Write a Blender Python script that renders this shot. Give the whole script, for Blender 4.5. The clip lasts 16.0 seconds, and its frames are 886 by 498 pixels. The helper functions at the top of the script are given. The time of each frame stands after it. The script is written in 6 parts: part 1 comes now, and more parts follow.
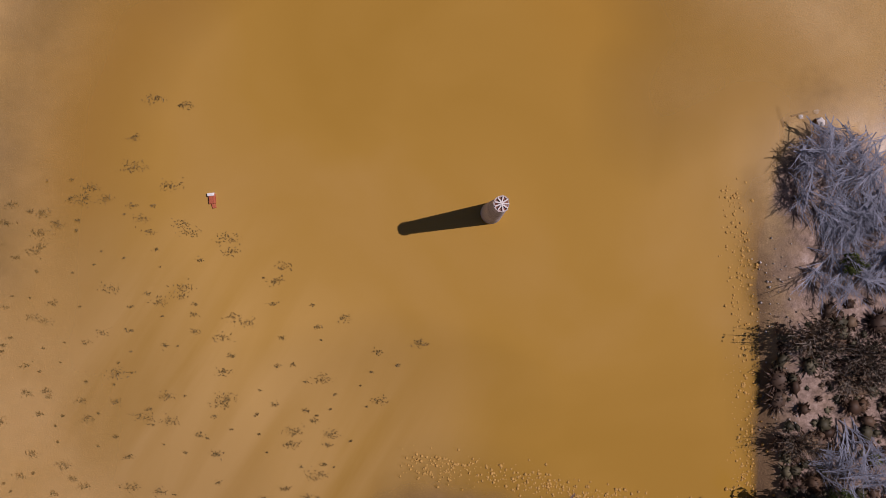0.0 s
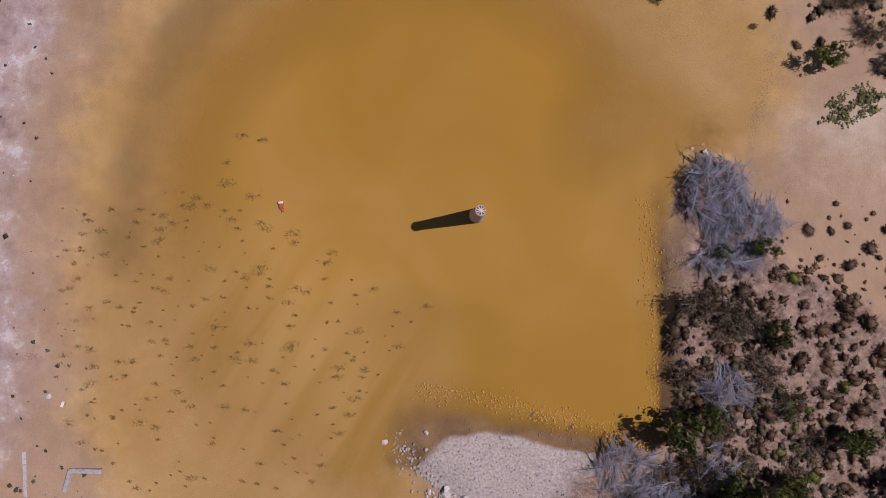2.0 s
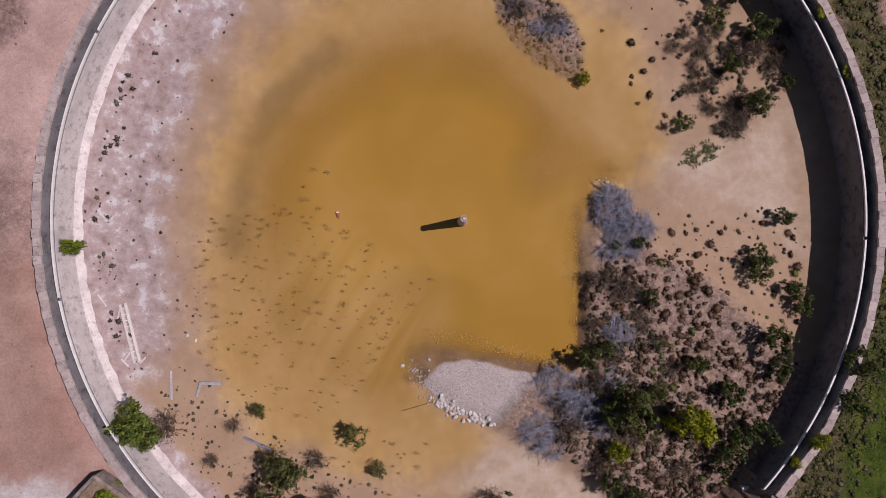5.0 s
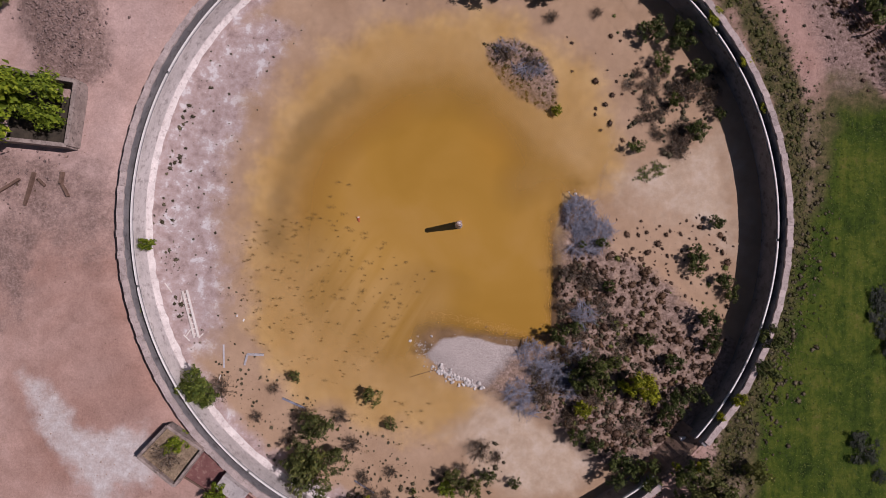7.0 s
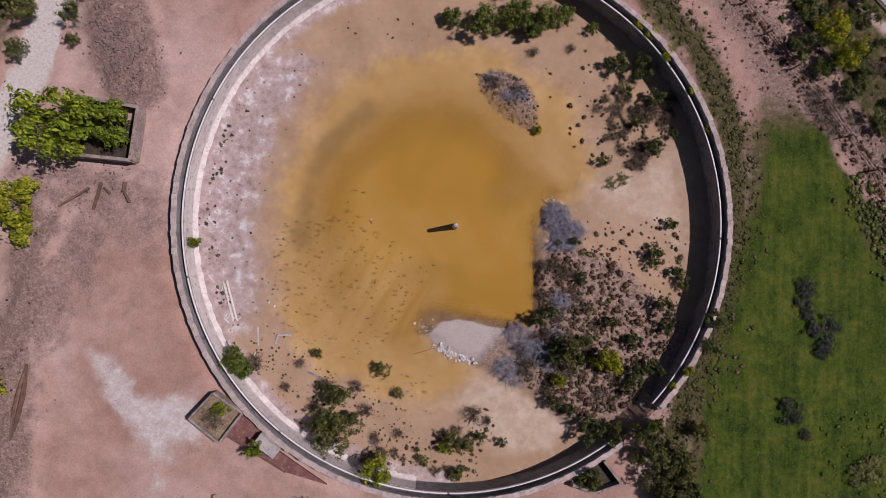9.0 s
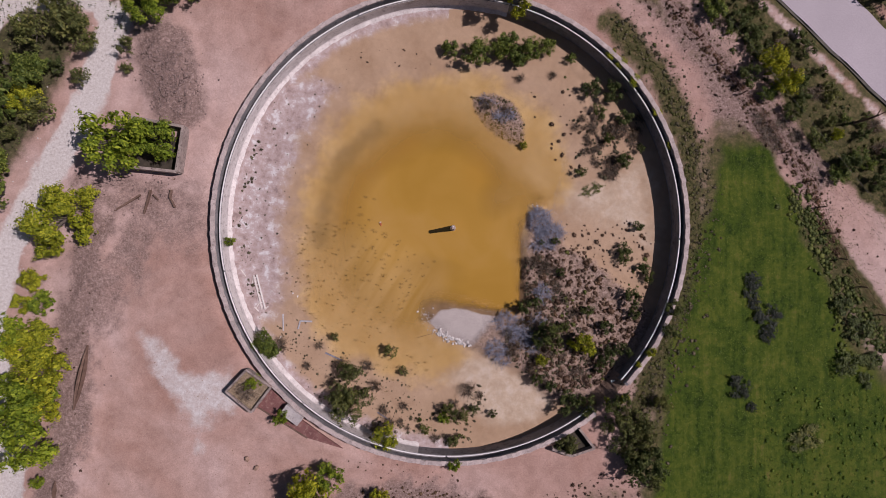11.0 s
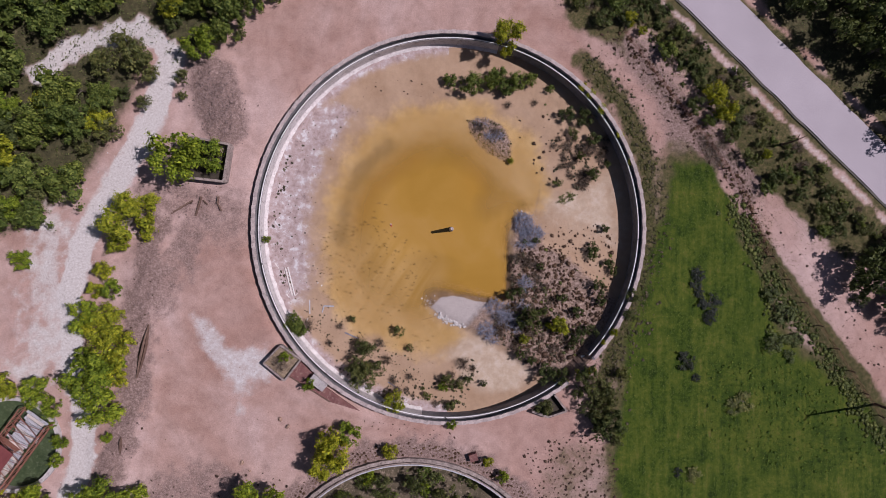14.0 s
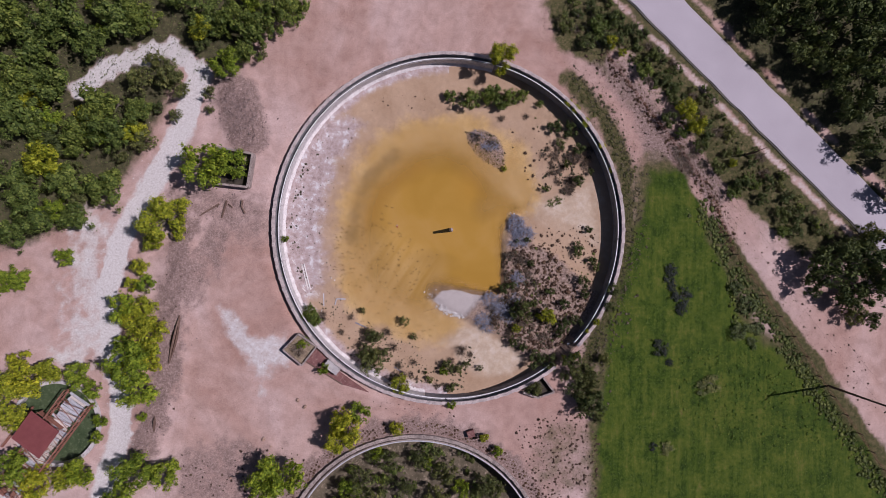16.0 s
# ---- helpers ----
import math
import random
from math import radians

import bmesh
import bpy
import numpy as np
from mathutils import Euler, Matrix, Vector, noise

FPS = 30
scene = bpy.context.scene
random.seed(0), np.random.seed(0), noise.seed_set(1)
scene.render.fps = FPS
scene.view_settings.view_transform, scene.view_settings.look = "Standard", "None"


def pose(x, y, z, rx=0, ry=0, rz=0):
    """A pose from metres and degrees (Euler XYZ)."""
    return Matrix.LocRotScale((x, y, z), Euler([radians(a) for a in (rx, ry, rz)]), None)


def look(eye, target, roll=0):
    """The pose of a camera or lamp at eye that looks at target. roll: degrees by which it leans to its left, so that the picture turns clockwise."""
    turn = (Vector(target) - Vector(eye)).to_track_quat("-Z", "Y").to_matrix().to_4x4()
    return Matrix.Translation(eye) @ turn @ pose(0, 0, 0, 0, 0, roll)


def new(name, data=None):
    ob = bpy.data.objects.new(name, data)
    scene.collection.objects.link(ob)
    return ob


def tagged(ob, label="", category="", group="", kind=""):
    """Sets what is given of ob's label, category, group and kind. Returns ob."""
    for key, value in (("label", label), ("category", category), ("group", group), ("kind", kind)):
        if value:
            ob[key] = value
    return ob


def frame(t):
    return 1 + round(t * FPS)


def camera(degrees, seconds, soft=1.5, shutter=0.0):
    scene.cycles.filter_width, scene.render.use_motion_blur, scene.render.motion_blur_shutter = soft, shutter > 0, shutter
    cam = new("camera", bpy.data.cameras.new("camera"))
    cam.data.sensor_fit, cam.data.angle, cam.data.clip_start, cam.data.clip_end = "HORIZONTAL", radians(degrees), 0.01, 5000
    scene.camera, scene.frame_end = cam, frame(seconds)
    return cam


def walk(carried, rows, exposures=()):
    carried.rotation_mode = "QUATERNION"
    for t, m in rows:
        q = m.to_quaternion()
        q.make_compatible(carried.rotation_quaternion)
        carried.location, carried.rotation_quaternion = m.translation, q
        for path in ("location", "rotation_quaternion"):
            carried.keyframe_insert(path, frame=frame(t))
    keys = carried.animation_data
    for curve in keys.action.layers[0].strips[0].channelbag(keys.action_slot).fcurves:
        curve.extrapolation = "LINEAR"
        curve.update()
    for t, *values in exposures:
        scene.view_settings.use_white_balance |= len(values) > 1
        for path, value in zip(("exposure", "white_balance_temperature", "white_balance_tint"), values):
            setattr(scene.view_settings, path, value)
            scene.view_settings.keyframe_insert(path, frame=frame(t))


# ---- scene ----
cam = camera(74.0, 16.0, soft=0.8)

PATH = [
    (0, 1.576, -0.627, 15.280, 0.094, 0.635, -0.696),
    (0.5, 1.567, -0.655, 16.330, 0.048, 0.759, -0.562),
    (1, 1.533, -0.752, 18.355, -0.071, 0.829, -0.624),
    (1.5, 1.422, -0.709, 20.660, -0.356, 0.460, -0.705),
    (2, 1.681, -0.916, 23.029, -0.101, 0.653, -0.675),
    (2.5, 1.787, -0.970, 25.392, -0.112, 0.556, -0.570),
    (3, 1.796, -1.110, 27.820, -0.002, 0.396, -0.497),
    (3.5, 1.860, -1.208, 30.227, 0.042, 0.394, -0.425),
    (4, 1.971, -1.311, 32.637, 0.126, 0.513, -0.377),
    (6.5, 1.198, -2.044, 45.073, 0.647, -0.329, -0.121),
    (7, 1.480, -1.558, 47.385, 0.005, -0.063, -0.044),
    (7.5, 1.082, -1.369, 49.835, -0.132, -0.474, 0.168),
    (8, 1.061, -1.443, 52.263, -0.049, -0.504, 0.146),
    (8.5, 1.213, -1.613, 54.653, -0.019, -0.336, 0.041),
    (9, 1.275, -1.846, 56.946, 0.023, -0.327, -0.049),
    (11.5, 1.533, -1.960, 69.052, -0.042, -0.146, 0.058),
    (12, 1.383, -2.024, 71.399, -0.038, -0.248, 0.061),
    (12.5, 1.125, -2.135, 73.694, 0.022, -0.410, 0.122),
    (13, 0.965, -2.127, 75.920, -0.021, -0.549, 0.161),
    (13.5, 0.842, -2.039, 78.279, -0.126, -0.634, 0.260),
    (14, 0.712, -2.098, 80.713, -0.165, -0.682, 0.344),
    (14.5, 0.586, -2.356, 83.182, 0.011, -0.716, 0.306),
    (15, 0.207, -2.411, 85.535, -0.017, -0.909, 0.353),
    (15.5, -0.114, -2.280, 87.884, -0.164, -1.089, 0.300),
    (16, -0.453, -1.934, 90.129, -0.391, -1.268, 0.370),
]
walk(cam, [(t, pose(x, y, z, rx, ry, rz)) for t, x, y, z, rx, ry, rz in PATH],
     exposures=[(0, -0.48, 6350, 27), (7, -0.5, 6400, 27), (11.5, -0.42, 6300, 26), (16, -0.33, 5900, 25)])

# ---- world, sun ----
SUN_EL, SUN_AZ = 53.0, 9.5          # degrees; azimuth from +x towards +y
world = bpy.data.worlds.new("world")
scene.world = world
world.use_nodes = True
wn = world.node_tree
sky = wn.nodes.new("ShaderNodeTexSky")
sky.sky_type, sky.sun_disc = "NISHITA", False
sky.sun_elevation, sky.sun_rotation = radians(SUN_EL), radians(90 - SUN_AZ)
wn.links.new(sky.outputs[0], wn.nodes["Background"].inputs[0])
wn.nodes["Background"].inputs[1].default_value = 0.036
sun = new("sun", bpy.data.lights.new("sun", "SUN"))
sun.data.energy, sun.data.angle, sun.data.color = 4.85, radians(0.5), (1.0, 0.945, 0.88)
ce, se = math.cos(radians(SUN_EL)), math.sin(radians(SUN_EL))
sun.matrix_world = look((ce * math.cos(radians(SUN_AZ)) * 100, ce * math.sin(radians(SUN_AZ)) * 100, se * 100), (0, 0, 0))

# ---- measures of the place ----
CX, CY = 2.5, 0.6                    # middle of the round tank
R_IN, R_WEIR, R_OUT = 25.95, 26.12, 26.95
FLOOR, WATER = -2.6, -2.6
rng = np.random.default_rng(7)


# ---- materials ----
def material(name, rough=0.9, metal=0.0, spec=0.3):
    m = bpy.data.materials.new(name)
    m.use_nodes = True
    b = m.node_tree.nodes["Principled BSDF"]
    b.inputs["Roughness"].default_value = rough
    b.inputs["Metallic"].default_value = metal
    b.inputs["Specular IOR Level"].default_value = spec
    return m, m.node_tree, b


def node(nt, kind, **values):
    n = nt.nodes.new(kind)
    for key, v in values.items():
        n.inputs[key].default_value = v
    return n


def where(nt):
    return nt.nodes.new("ShaderNodeNewGeometry").outputs["Position"]


def noise_of(nt, scale, detail=4.0, rough=0.6, dist=0.0, vec=None):
    n = node(nt, "ShaderNodeTexNoise", Scale=scale, Detail=detail, Roughness=rough, Distortion=dist)
    nt.links.new(vec if vec is not None else where(nt), n.inputs["Vector"])
    return n.outputs["Fac"]


def ramp(nt, fac, *stops):
    r = nt.nodes.new("ShaderNodeValToRGB")
    while len(r.color_ramp.elements) < len(stops):
        r.color_ramp.elements.new(0.5)
    for e, (p, c) in zip(r.color_ramp.elements, stops):
        e.position, e.color = p, (*c, 1) if len(c) == 3 else c
    nt.links.new(fac, r.inputs[0])
    return r.outputs[0]


def calc(nt, op, a, b):
    n = nt.nodes.new("ShaderNodeMath")
    n.operation, n.use_clamp = op, True
    for i, v in enumerate((a, b)):
        if isinstance(v, (int, float)):
            n.inputs[i].default_value = v
        else:
            nt.links.new(v, n.inputs[i])
    return n.outputs[0]


def average(nt, a, b):
    n = nt.nodes.new("ShaderNodeMath")
    n.operation = "ADD"
    nt.links.new(a, n.inputs[0])
    nt.links.new(b, n.inputs[1])
    return calc(nt, "MULTIPLY", n.outputs[0], 0.5)


def blend(nt, fac, a, b, how="MIX"):
    n = nt.nodes.new("ShaderNodeMix")
    n.data_type, n.blend_type = "RGBA", how
    for sock, v in ((n.inputs[0], fac), (n.inputs[6], a), (n.inputs[7], b)):
        if isinstance(v, (int, float)):
            sock.default_value = v
        elif isinstance(v, tuple):
            sock.default_value = (*v, 1)
        else:
            nt.links.new(v, sock)
    return n.outputs[2]


def mask(nt, name, width=0.35, scale=1.2, vec=None):
    """An attribute's edge, broken up by noise."""
    a = nt.nodes.new("ShaderNodeAttribute")
    a.attribute_name = name
    n = noise_of(nt, scale, 6.0, 0.65, vec=vec)
    s = nt.nodes.new("ShaderNodeMath")
    s.operation = "MULTIPLY_ADD"
    nt.links.new(n, s.inputs[0])
    s.inputs[1].default_value = width * 2
    nt.links.new(a.outputs["Fac"], s.inputs[2])
    m = nt.nodes.new("ShaderNodeMapRange")
    m.interpolation_type = "SMOOTHSTEP"
    nt.links.new(s.outputs[0], m.inputs[0])
    m.inputs[1].default_value, m.inputs[2].default_value = 0.5 + width * 0.4, 0.5 + width * 1.6
    return m.outputs[0]


def bump(nt, b, height, strength=0.5, distance=0.05):
    n = nt.nodes.new("ShaderNodeBump")
    n.inputs["Strength"].default_value, n.inputs["Distance"].default_value = strength, distance
    nt.links.new(height, n.inputs["Height"])
    nt.links.new(n.outputs[0], b.inputs["Normal"])


def surface(name, c1, c2, scale=2.0, c3=None, rough=0.9, metal=0.0, bumps=0.4, dist=0.03, fine=30.0, own=True, spec=0.3):
    """A worn surface: two or three colours in large patches and fine grain, with relief."""
    m, nt, b = material(name, rough, metal, spec)
    vec = None
    big = noise_of(nt, scale, 6, 0.65, vec=vec)
    col = ramp(nt, big, (0.3, c1), (0.7, c2))
    if c3:
        col = blend(nt, ramp(nt, noise_of(nt, scale * 3.1, 5, 0.7), (0.52, (0, 0, 0)), (0.66, (1, 1, 1))), col, c3)
    fn = noise_of(nt, fine, 3, 0.7)
    col = blend(nt, 0.5, col, ramp(nt, fn, (0.25, (0.35, 0.35, 0.35)), (0.75, (0.68, 0.68, 0.68))), "OVERLAY")
    if own:
        info = nt.nodes.new("ShaderNodeObjectInfo")
        col = blend(nt, 0.35, col, ramp(nt, info.outputs["Random"], (0, (0.3, 0.3, 0.3)), (1, (0.7, 0.7, 0.7))), "OVERLAY")
    nt.links.new(col, b.inputs["Base Color"])
    bump(nt, b, fn, bumps, dist)
    return m


def foliage(name, dark, mid, light, through_light=0.25):
    m, nt, b = material(name, 0.6, 0, 0.25)
    geo = nt.nodes.new("ShaderNodeNewGeometry")
    info = nt.nodes.new("ShaderNodeObjectInfo")
    col = ramp(nt, average(nt, geo.outputs["Random Per Island"], noise_of(nt, 1.9, 3, 0.6)), (0.22, dark), (0.5, mid), (0.8, light))
    col = blend(nt, 0.45, col, ramp(nt, info.outputs["Random"], (0, (0.32, 0.36, 0.36)), (0.5, (0.5, 0.5, 0.5)), (1, (0.72, 0.66, 0.45))), "OVERLAY")
    patch = noise_of(nt, 0.8, 3, 0.5)
    col = blend(nt, 0.5, col, ramp(nt, patch, (0.3, (0.36, 0.38, 0.36)), (0.7, (0.66, 0.64, 0.55))), "OVERLAY")
    nt.links.new(col, b.inputs["Base Color"])
    t = nt.nodes.new("ShaderNodeBsdfTranslucent")
    nt.links.new(col, t.inputs["Color"])
    mx = nt.nodes.new("ShaderNodeMixShader")
    mx.inputs[0].default_value = through_light
    nt.links.new(b.outputs[0], mx.inputs[1])
    nt.links.new(t.outputs[0], mx.inputs[2])
    nt.links.new(mx.outputs[0], nt.nodes["Material Output"].inputs["Surface"])
    return m


M_GREEN = foliage("leaves_green", (0.06, 0.1, 0.01), (0.17, 0.24, 0.02), (0.36, 0.42, 0.04))
M_YELLOW = foliage("leaves_yellow_green", (0.1, 0.13, 0.01), (0.28, 0.31, 0.02), (0.52, 0.5, 0.04))
M_DARK = foliage("leaves_dark", (0.04, 0.056, 0.02), (0.085, 0.11, 0.034), (0.165, 0.19, 0.06))
M_WOODS = foliage("leaves_woods", (0.04, 0.066, 0.014), (0.115, 0.158, 0.032), (0.255, 0.295, 0.07))
M_OLIVE = foliage("leaves_olive", (0.052, 0.066, 0.022), (0.122, 0.14, 0.044), (0.225, 0.22, 0.078))
M_BROWN = foliage("leaves_dry", (0.06, 0.035, 0.025), (0.13, 0.085, 0.06), (0.24, 0.18, 0.13), 0.1)
M_REDBROWN = foliage("heath_dry", (0.04, 0.022, 0.016), (0.088, 0.052, 0.038), (0.17, 0.115, 0.082), 0.1)
M_WEED = foliage("grey_weeds", (0.04, 0.034, 0.02), (0.092, 0.076, 0.048), (0.185, 0.155, 0.1), 0.1)
M_TURF = foliage("grass_blades", (0.026, 0.05, 0.007), (0.065, 0.105, 0.013), (0.15, 0.17, 0.028))
M_VERGE = foliage("verge_leaves", (0.035, 0.042, 0.014), (0.078, 0.085, 0.026), (0.155, 0.15, 0.05))
M_FIELD = foliage("field_weeds", (0.035, 0.07, 0.008), (0.075, 0.135, 0.015), (0.15, 0.2, 0.03))
M_BLACKISH = foliage("rush_dark", (0.008, 0.012, 0.01), (0.014, 0.02, 0.014), (0.025, 0.034, 0.02), 0.05)
M_BARK = surface("bark", (0.09, 0.07, 0.055), (0.2, 0.17, 0.14), 4.0, fine=25)
M_DEADWOOD = surface("dead_grey_wood", (0.1, 0.105, 0.14), (0.3, 0.31, 0.38), 2.5, fine=20)
M_CONC = surface("grey_concrete", (0.34, 0.31, 0.31), (0.52, 0.48, 0.47), 0.7, (0.24, 0.21, 0.21), fine=12)
# tank wall concrete darkened for the east side's shade; patches are stains
M_WALL_SHADED = surface("stained_wall_concrete", (0.16, 0.155, 0.165), (0.29, 0.275, 0.285), 0.6, (0.12, 0.11, 0.115), fine=10)
# same wall concrete, lighter: the west side's sunlight put into the colour
M_WALL_SUNLIT = surface("limed_concrete", (0.45, 0.42, 0.415), (0.64, 0.6, 0.595), 0.6, (0.33, 0.3, 0.295), fine=10)
M_COPING = surface("coping_concrete", (0.36, 0.3, 0.29), (0.5, 0.42, 0.4), 1.3, (0.27, 0.22, 0.21), fine=14)
M_WHITE = surface("white_trim", (0.66, 0.65, 0.65), (0.82, 0.81, 0.8), 1.5, fine=16, rough=0.6)
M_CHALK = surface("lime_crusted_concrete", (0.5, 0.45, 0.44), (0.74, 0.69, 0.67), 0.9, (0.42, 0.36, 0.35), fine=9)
M_OLD = surface("stained_old_concrete", (0.2, 0.16, 0.145), (0.4, 0.33, 0.3), 1.2, (0.13, 0.1, 0.09), fine=10)
M_ROCK = surface("pale_rock", (0.4, 0.37, 0.36), (0.68, 0.64, 0.62), 3.0, fine=14)
M_PEBBLE = surface("grey_pebble", (0.24, 0.21, 0.2), (0.5, 0.46, 0.44), 3.0, fine=14)
M_CLOD = surface("ochre_clods", (0.34, 0.195, 0.05), (0.45, 0.265, 0.08), 3.0, fine=14)
M_RUST = surface("rusty_steel", (0.16, 0.06, 0.04), (0.3, 0.13, 0.09), 3.0, (0.36, 0.22, 0.18), rough=0.8, fine=18)
M_REDROOF = surface("red_sheet_roof", (0.15, 0.042, 0.042), (0.19, 0.058, 0.055), 0.8, rough=0.6, fine=10, bumps=0.1)
M_MAROON = surface("maroon_slab", (0.12, 0.05, 0.05), (0.2, 0.095, 0.085), 0.8, (0.25, 0.15, 0.13), fine=10)
M_PLANK = surface("weathered_plank", (0.4, 0.34, 0.3), (0.62, 0.56, 0.52), 2.0, fine=24)
M_BROWNWOOD = surface("brown_timber", (0.1, 0.06, 0.045), (0.2, 0.13, 0.1), 2.0, fine=24)
M_GREYSHEET = surface("grey_sheet_metal", (0.35, 0.35, 0.38), (0.52, 0.52, 0.56), 1.4, (0.3, 0.24, 0.22), rough=0.6, fine=12)
M_ASPHALT = surface("pale_asphalt", (0.37, 0.33, 0.36), (0.43, 0.385, 0.42), 0.12, fine=7, bumps=0.15, own=False)
M_RUBBLE = surface("reddish_rubble", (0.15, 0.105, 0.095), (0.29, 0.21, 0.19), 1.2, (0.1, 0.08, 0.075), fine=7)
M_BLEACHED = surface("bleached_plank", (0.55, 0.5, 0.47), (0.76, 0.72, 0.69), 2.0, fine=24)
M_KERB = surface("road_edge", (0.07, 0.065, 0.06), (0.13, 0.12, 0.1), 1.0, fine=9)
M_WIRE, _nt, _b = material("dark_wire", 0.5, 0.6)
_b.inputs["Base Color"].default_value = (0.05, 0.045, 0.045, 1)
M_REDTAG = surface("red_painted_scrap", (0.3, 0.06, 0.03), (0.42, 0.12, 0.06), 4.0, fine=30)


# ---- shape helpers ----
def mesh_of(name, verts, faces, mats, idx=None, smooth=False):
    me = bpy.data.meshes.new(name)
    me.from_pydata([tuple(v) for v in verts], [], faces)
    for m in (mats if isinstance(mats, (list, tuple)) else [mats]):
        me.materials.append(m)
    if idx is not None:
        me.polygons.foreach_set("material_index", np.asarray(idx, dtype=np.int32))
    if smooth:
        me.polygons.foreach_set("use_smooth", np.ones(len(me.polygons), dtype=bool))
    me.update()
    return me


def part(name, me, parent, label="", at=None):
    ob = new(name, me)
    ob.parent = parent
    if at is not None:
        ob.matrix_basis = at
    return tagged(ob, label)


class Pile:
    """Gathers vertices and faces for one mesh."""

    def __init__(self):
        self.v, self.f, self.m = [], [], []

    def add(self, verts, faces, mat=0):
        n = len(self.v)
        self.v.extend(verts)
        self.f.extend(tuple(i + n for i in f) for f in faces)
        self.m.extend([mat] * len(faces))

    def box(self, m, sx, sy, sz, mat=0, chamfer=0.0):
        """A box with its base at the pose's origin, the upper edges chamfered."""
        c = chamfer
        pts = []
        for z, k in ((0, 0), (sz - c, 0), (sz, c)):
            for x, y in ((-1, -1), (1, -1), (1, 1), (-1, 1)):
                pts.append(m @ Vector((x * (sx / 2 - k), y * (sy / 2 - k), z)))
        fs = [(3, 2, 1, 0), (8, 9, 10, 11)]
        for lo in (0, 4):
            fs += [(lo + i, lo + (i + 1) % 4, lo + 4 + (i + 1) % 4, lo + 4 + i) for i in range(4)]
        self.add(pts, fs, mat)

    def stick(self, pts, r0, r1, sides=3, mat=0):
        """A tapered round bar along points."""
        pts = [Vector(p) for p in pts]
        rings = []
        for i, p in enumerate(pts):
            d = (pts[min(i + 1, len(pts) - 1)] - pts[max(i - 1, 0)]).normalized()
            a = d.orthogonal().normalized()
            b = d.cross(a)
            r = r0 + (r1 - r0) * i / (len(pts) - 1)
            rings.append([p + (a * math.cos(k * math.tau / sides) + b * math.sin(k * math.tau / sides)) * r for k in range(sides)])
        fs = []
        for i in range(len(rings) - 1):
            for k in range(sides):
                fs.append((i * sides + k, i * sides + (k + 1) % sides, (i + 1) * sides + (k + 1) % sides, (i + 1) * sides + k))
        fs.append(tuple(range(sides))[::-1])
        fs.append(tuple((len(rings) - 1) * sides + k for k in range(sides)))
        self.add([v for r in rings for v in r], fs, mat)

    def mesh(self, name, mats, smooth=False):
        return mesh_of(name, self.v, self.f, mats, self.m, smooth)


def segdist(X, Y, a, b):
    ax, ay, bx, by = *a, *b
    dx, dy = bx - ax, by - ay
    t = np.clip(((X - ax) * dx + (Y - ay) * dy) / (dx * dx + dy * dy + 1e-9), 0, 1)
    return np.hypot(X - ax - t * dx, Y - ay - t * dy), t


def pairs(*flat):
    return list(zip(flat[0::2], flat[1::2]))


def sd_poly(X, Y, pts):
    """Signed distance to an outline, positive inside."""
    d = np.full(X.shape, 1e9)
    inside = np.zeros(X.shape, dtype=bool)
    for (ax, ay), (bx, by) in zip(pts, pts[1:] + pts[:1]):
        d = np.minimum(d, segdist(X, Y, (ax, ay), (bx, by))[0])
        cond = (ay > Y) != (by > Y)
        xi = ax + (Y - ay) * (bx - ax) / ((by - ay) if by != ay else 1e-9)
        inside ^= cond & (X < xi)
    return np.where(inside, d, -d)


def d_line(X, Y, pts):
    return np.min([segdist(X, Y, a, b)[0] for a, b in zip(pts, pts[1:])], axis=0)


def soft(d, w):
    return np.clip(0.5 + d / (2 * w), 0, 1)


def wob(X, Y, s, seed):
    """Cheap smooth noise, about -1 to 1."""
    r = np.random.default_rng(seed)
    out = np.zeros(X.shape)
    for k in range(4):
        a, p, q = r.uniform(0, math.tau), r.uniform(0, math.tau), r.uniform(0, math.tau)
        f = s * (1 + 0.8 * k)
        out += np.sin(f * (X * math.cos(a) + Y * math.sin(a)) + p + 1.3 * np.sin(f * 0.6 * (Y * math.cos(a) - X * math.sin(a)) + q)) / (1 + 0.6 * k)
    return out / 2.2


def attribute(me, name, values):
    a = me.attributes.new(name, "FLOAT", "POINT")
    a.data.foreach_set("value", np.asarray(values, dtype=np.float32))


# ---- outlines of the plan ----
TRACK = pairs(-50.04, -40.70, -47.11, -30.21, -47.20, -25.06, -48.84, -16.48, -49.11, -7.91, -47.19, -1.47, -43.23, 5.83, -38.76, 13.58, -36.41, 20.88, -35.65, 23.88)
TRACK_B = pairs(-35.65, 23.88, -40.08, 27.67, -48.52, 24.99, -53.57, 21.09)
PALE = pairs(-51.84, 0.63, -52.67, -5.36, -51.38, -13.06, -54.32, -19.92)
SPILL = pairs(-32.63, -11.78, -31.09, -12.29, -28.00, -15.73, -22.43, -16.57, -20.96, -19.50, -24.55, -20.72, -25.91, -24.35, -27.47, -19.86, -30.99, -15.73)
FIELD = pairs(33.41, 9.97, 37.37, 10.00, 41.39, 4.80, 44.12, -3.06, 49.56, -15.75, 59.42, -21.89, 63.05, -26.73, 74.00, -42.68, 74.21, -60.45, 24.32, -60.06, 26.10, -40.76, 26.02, -30.25, 26.81, -19.75, 27.29, -14.51, 30.02, -4.89, 32.16, 2.11)
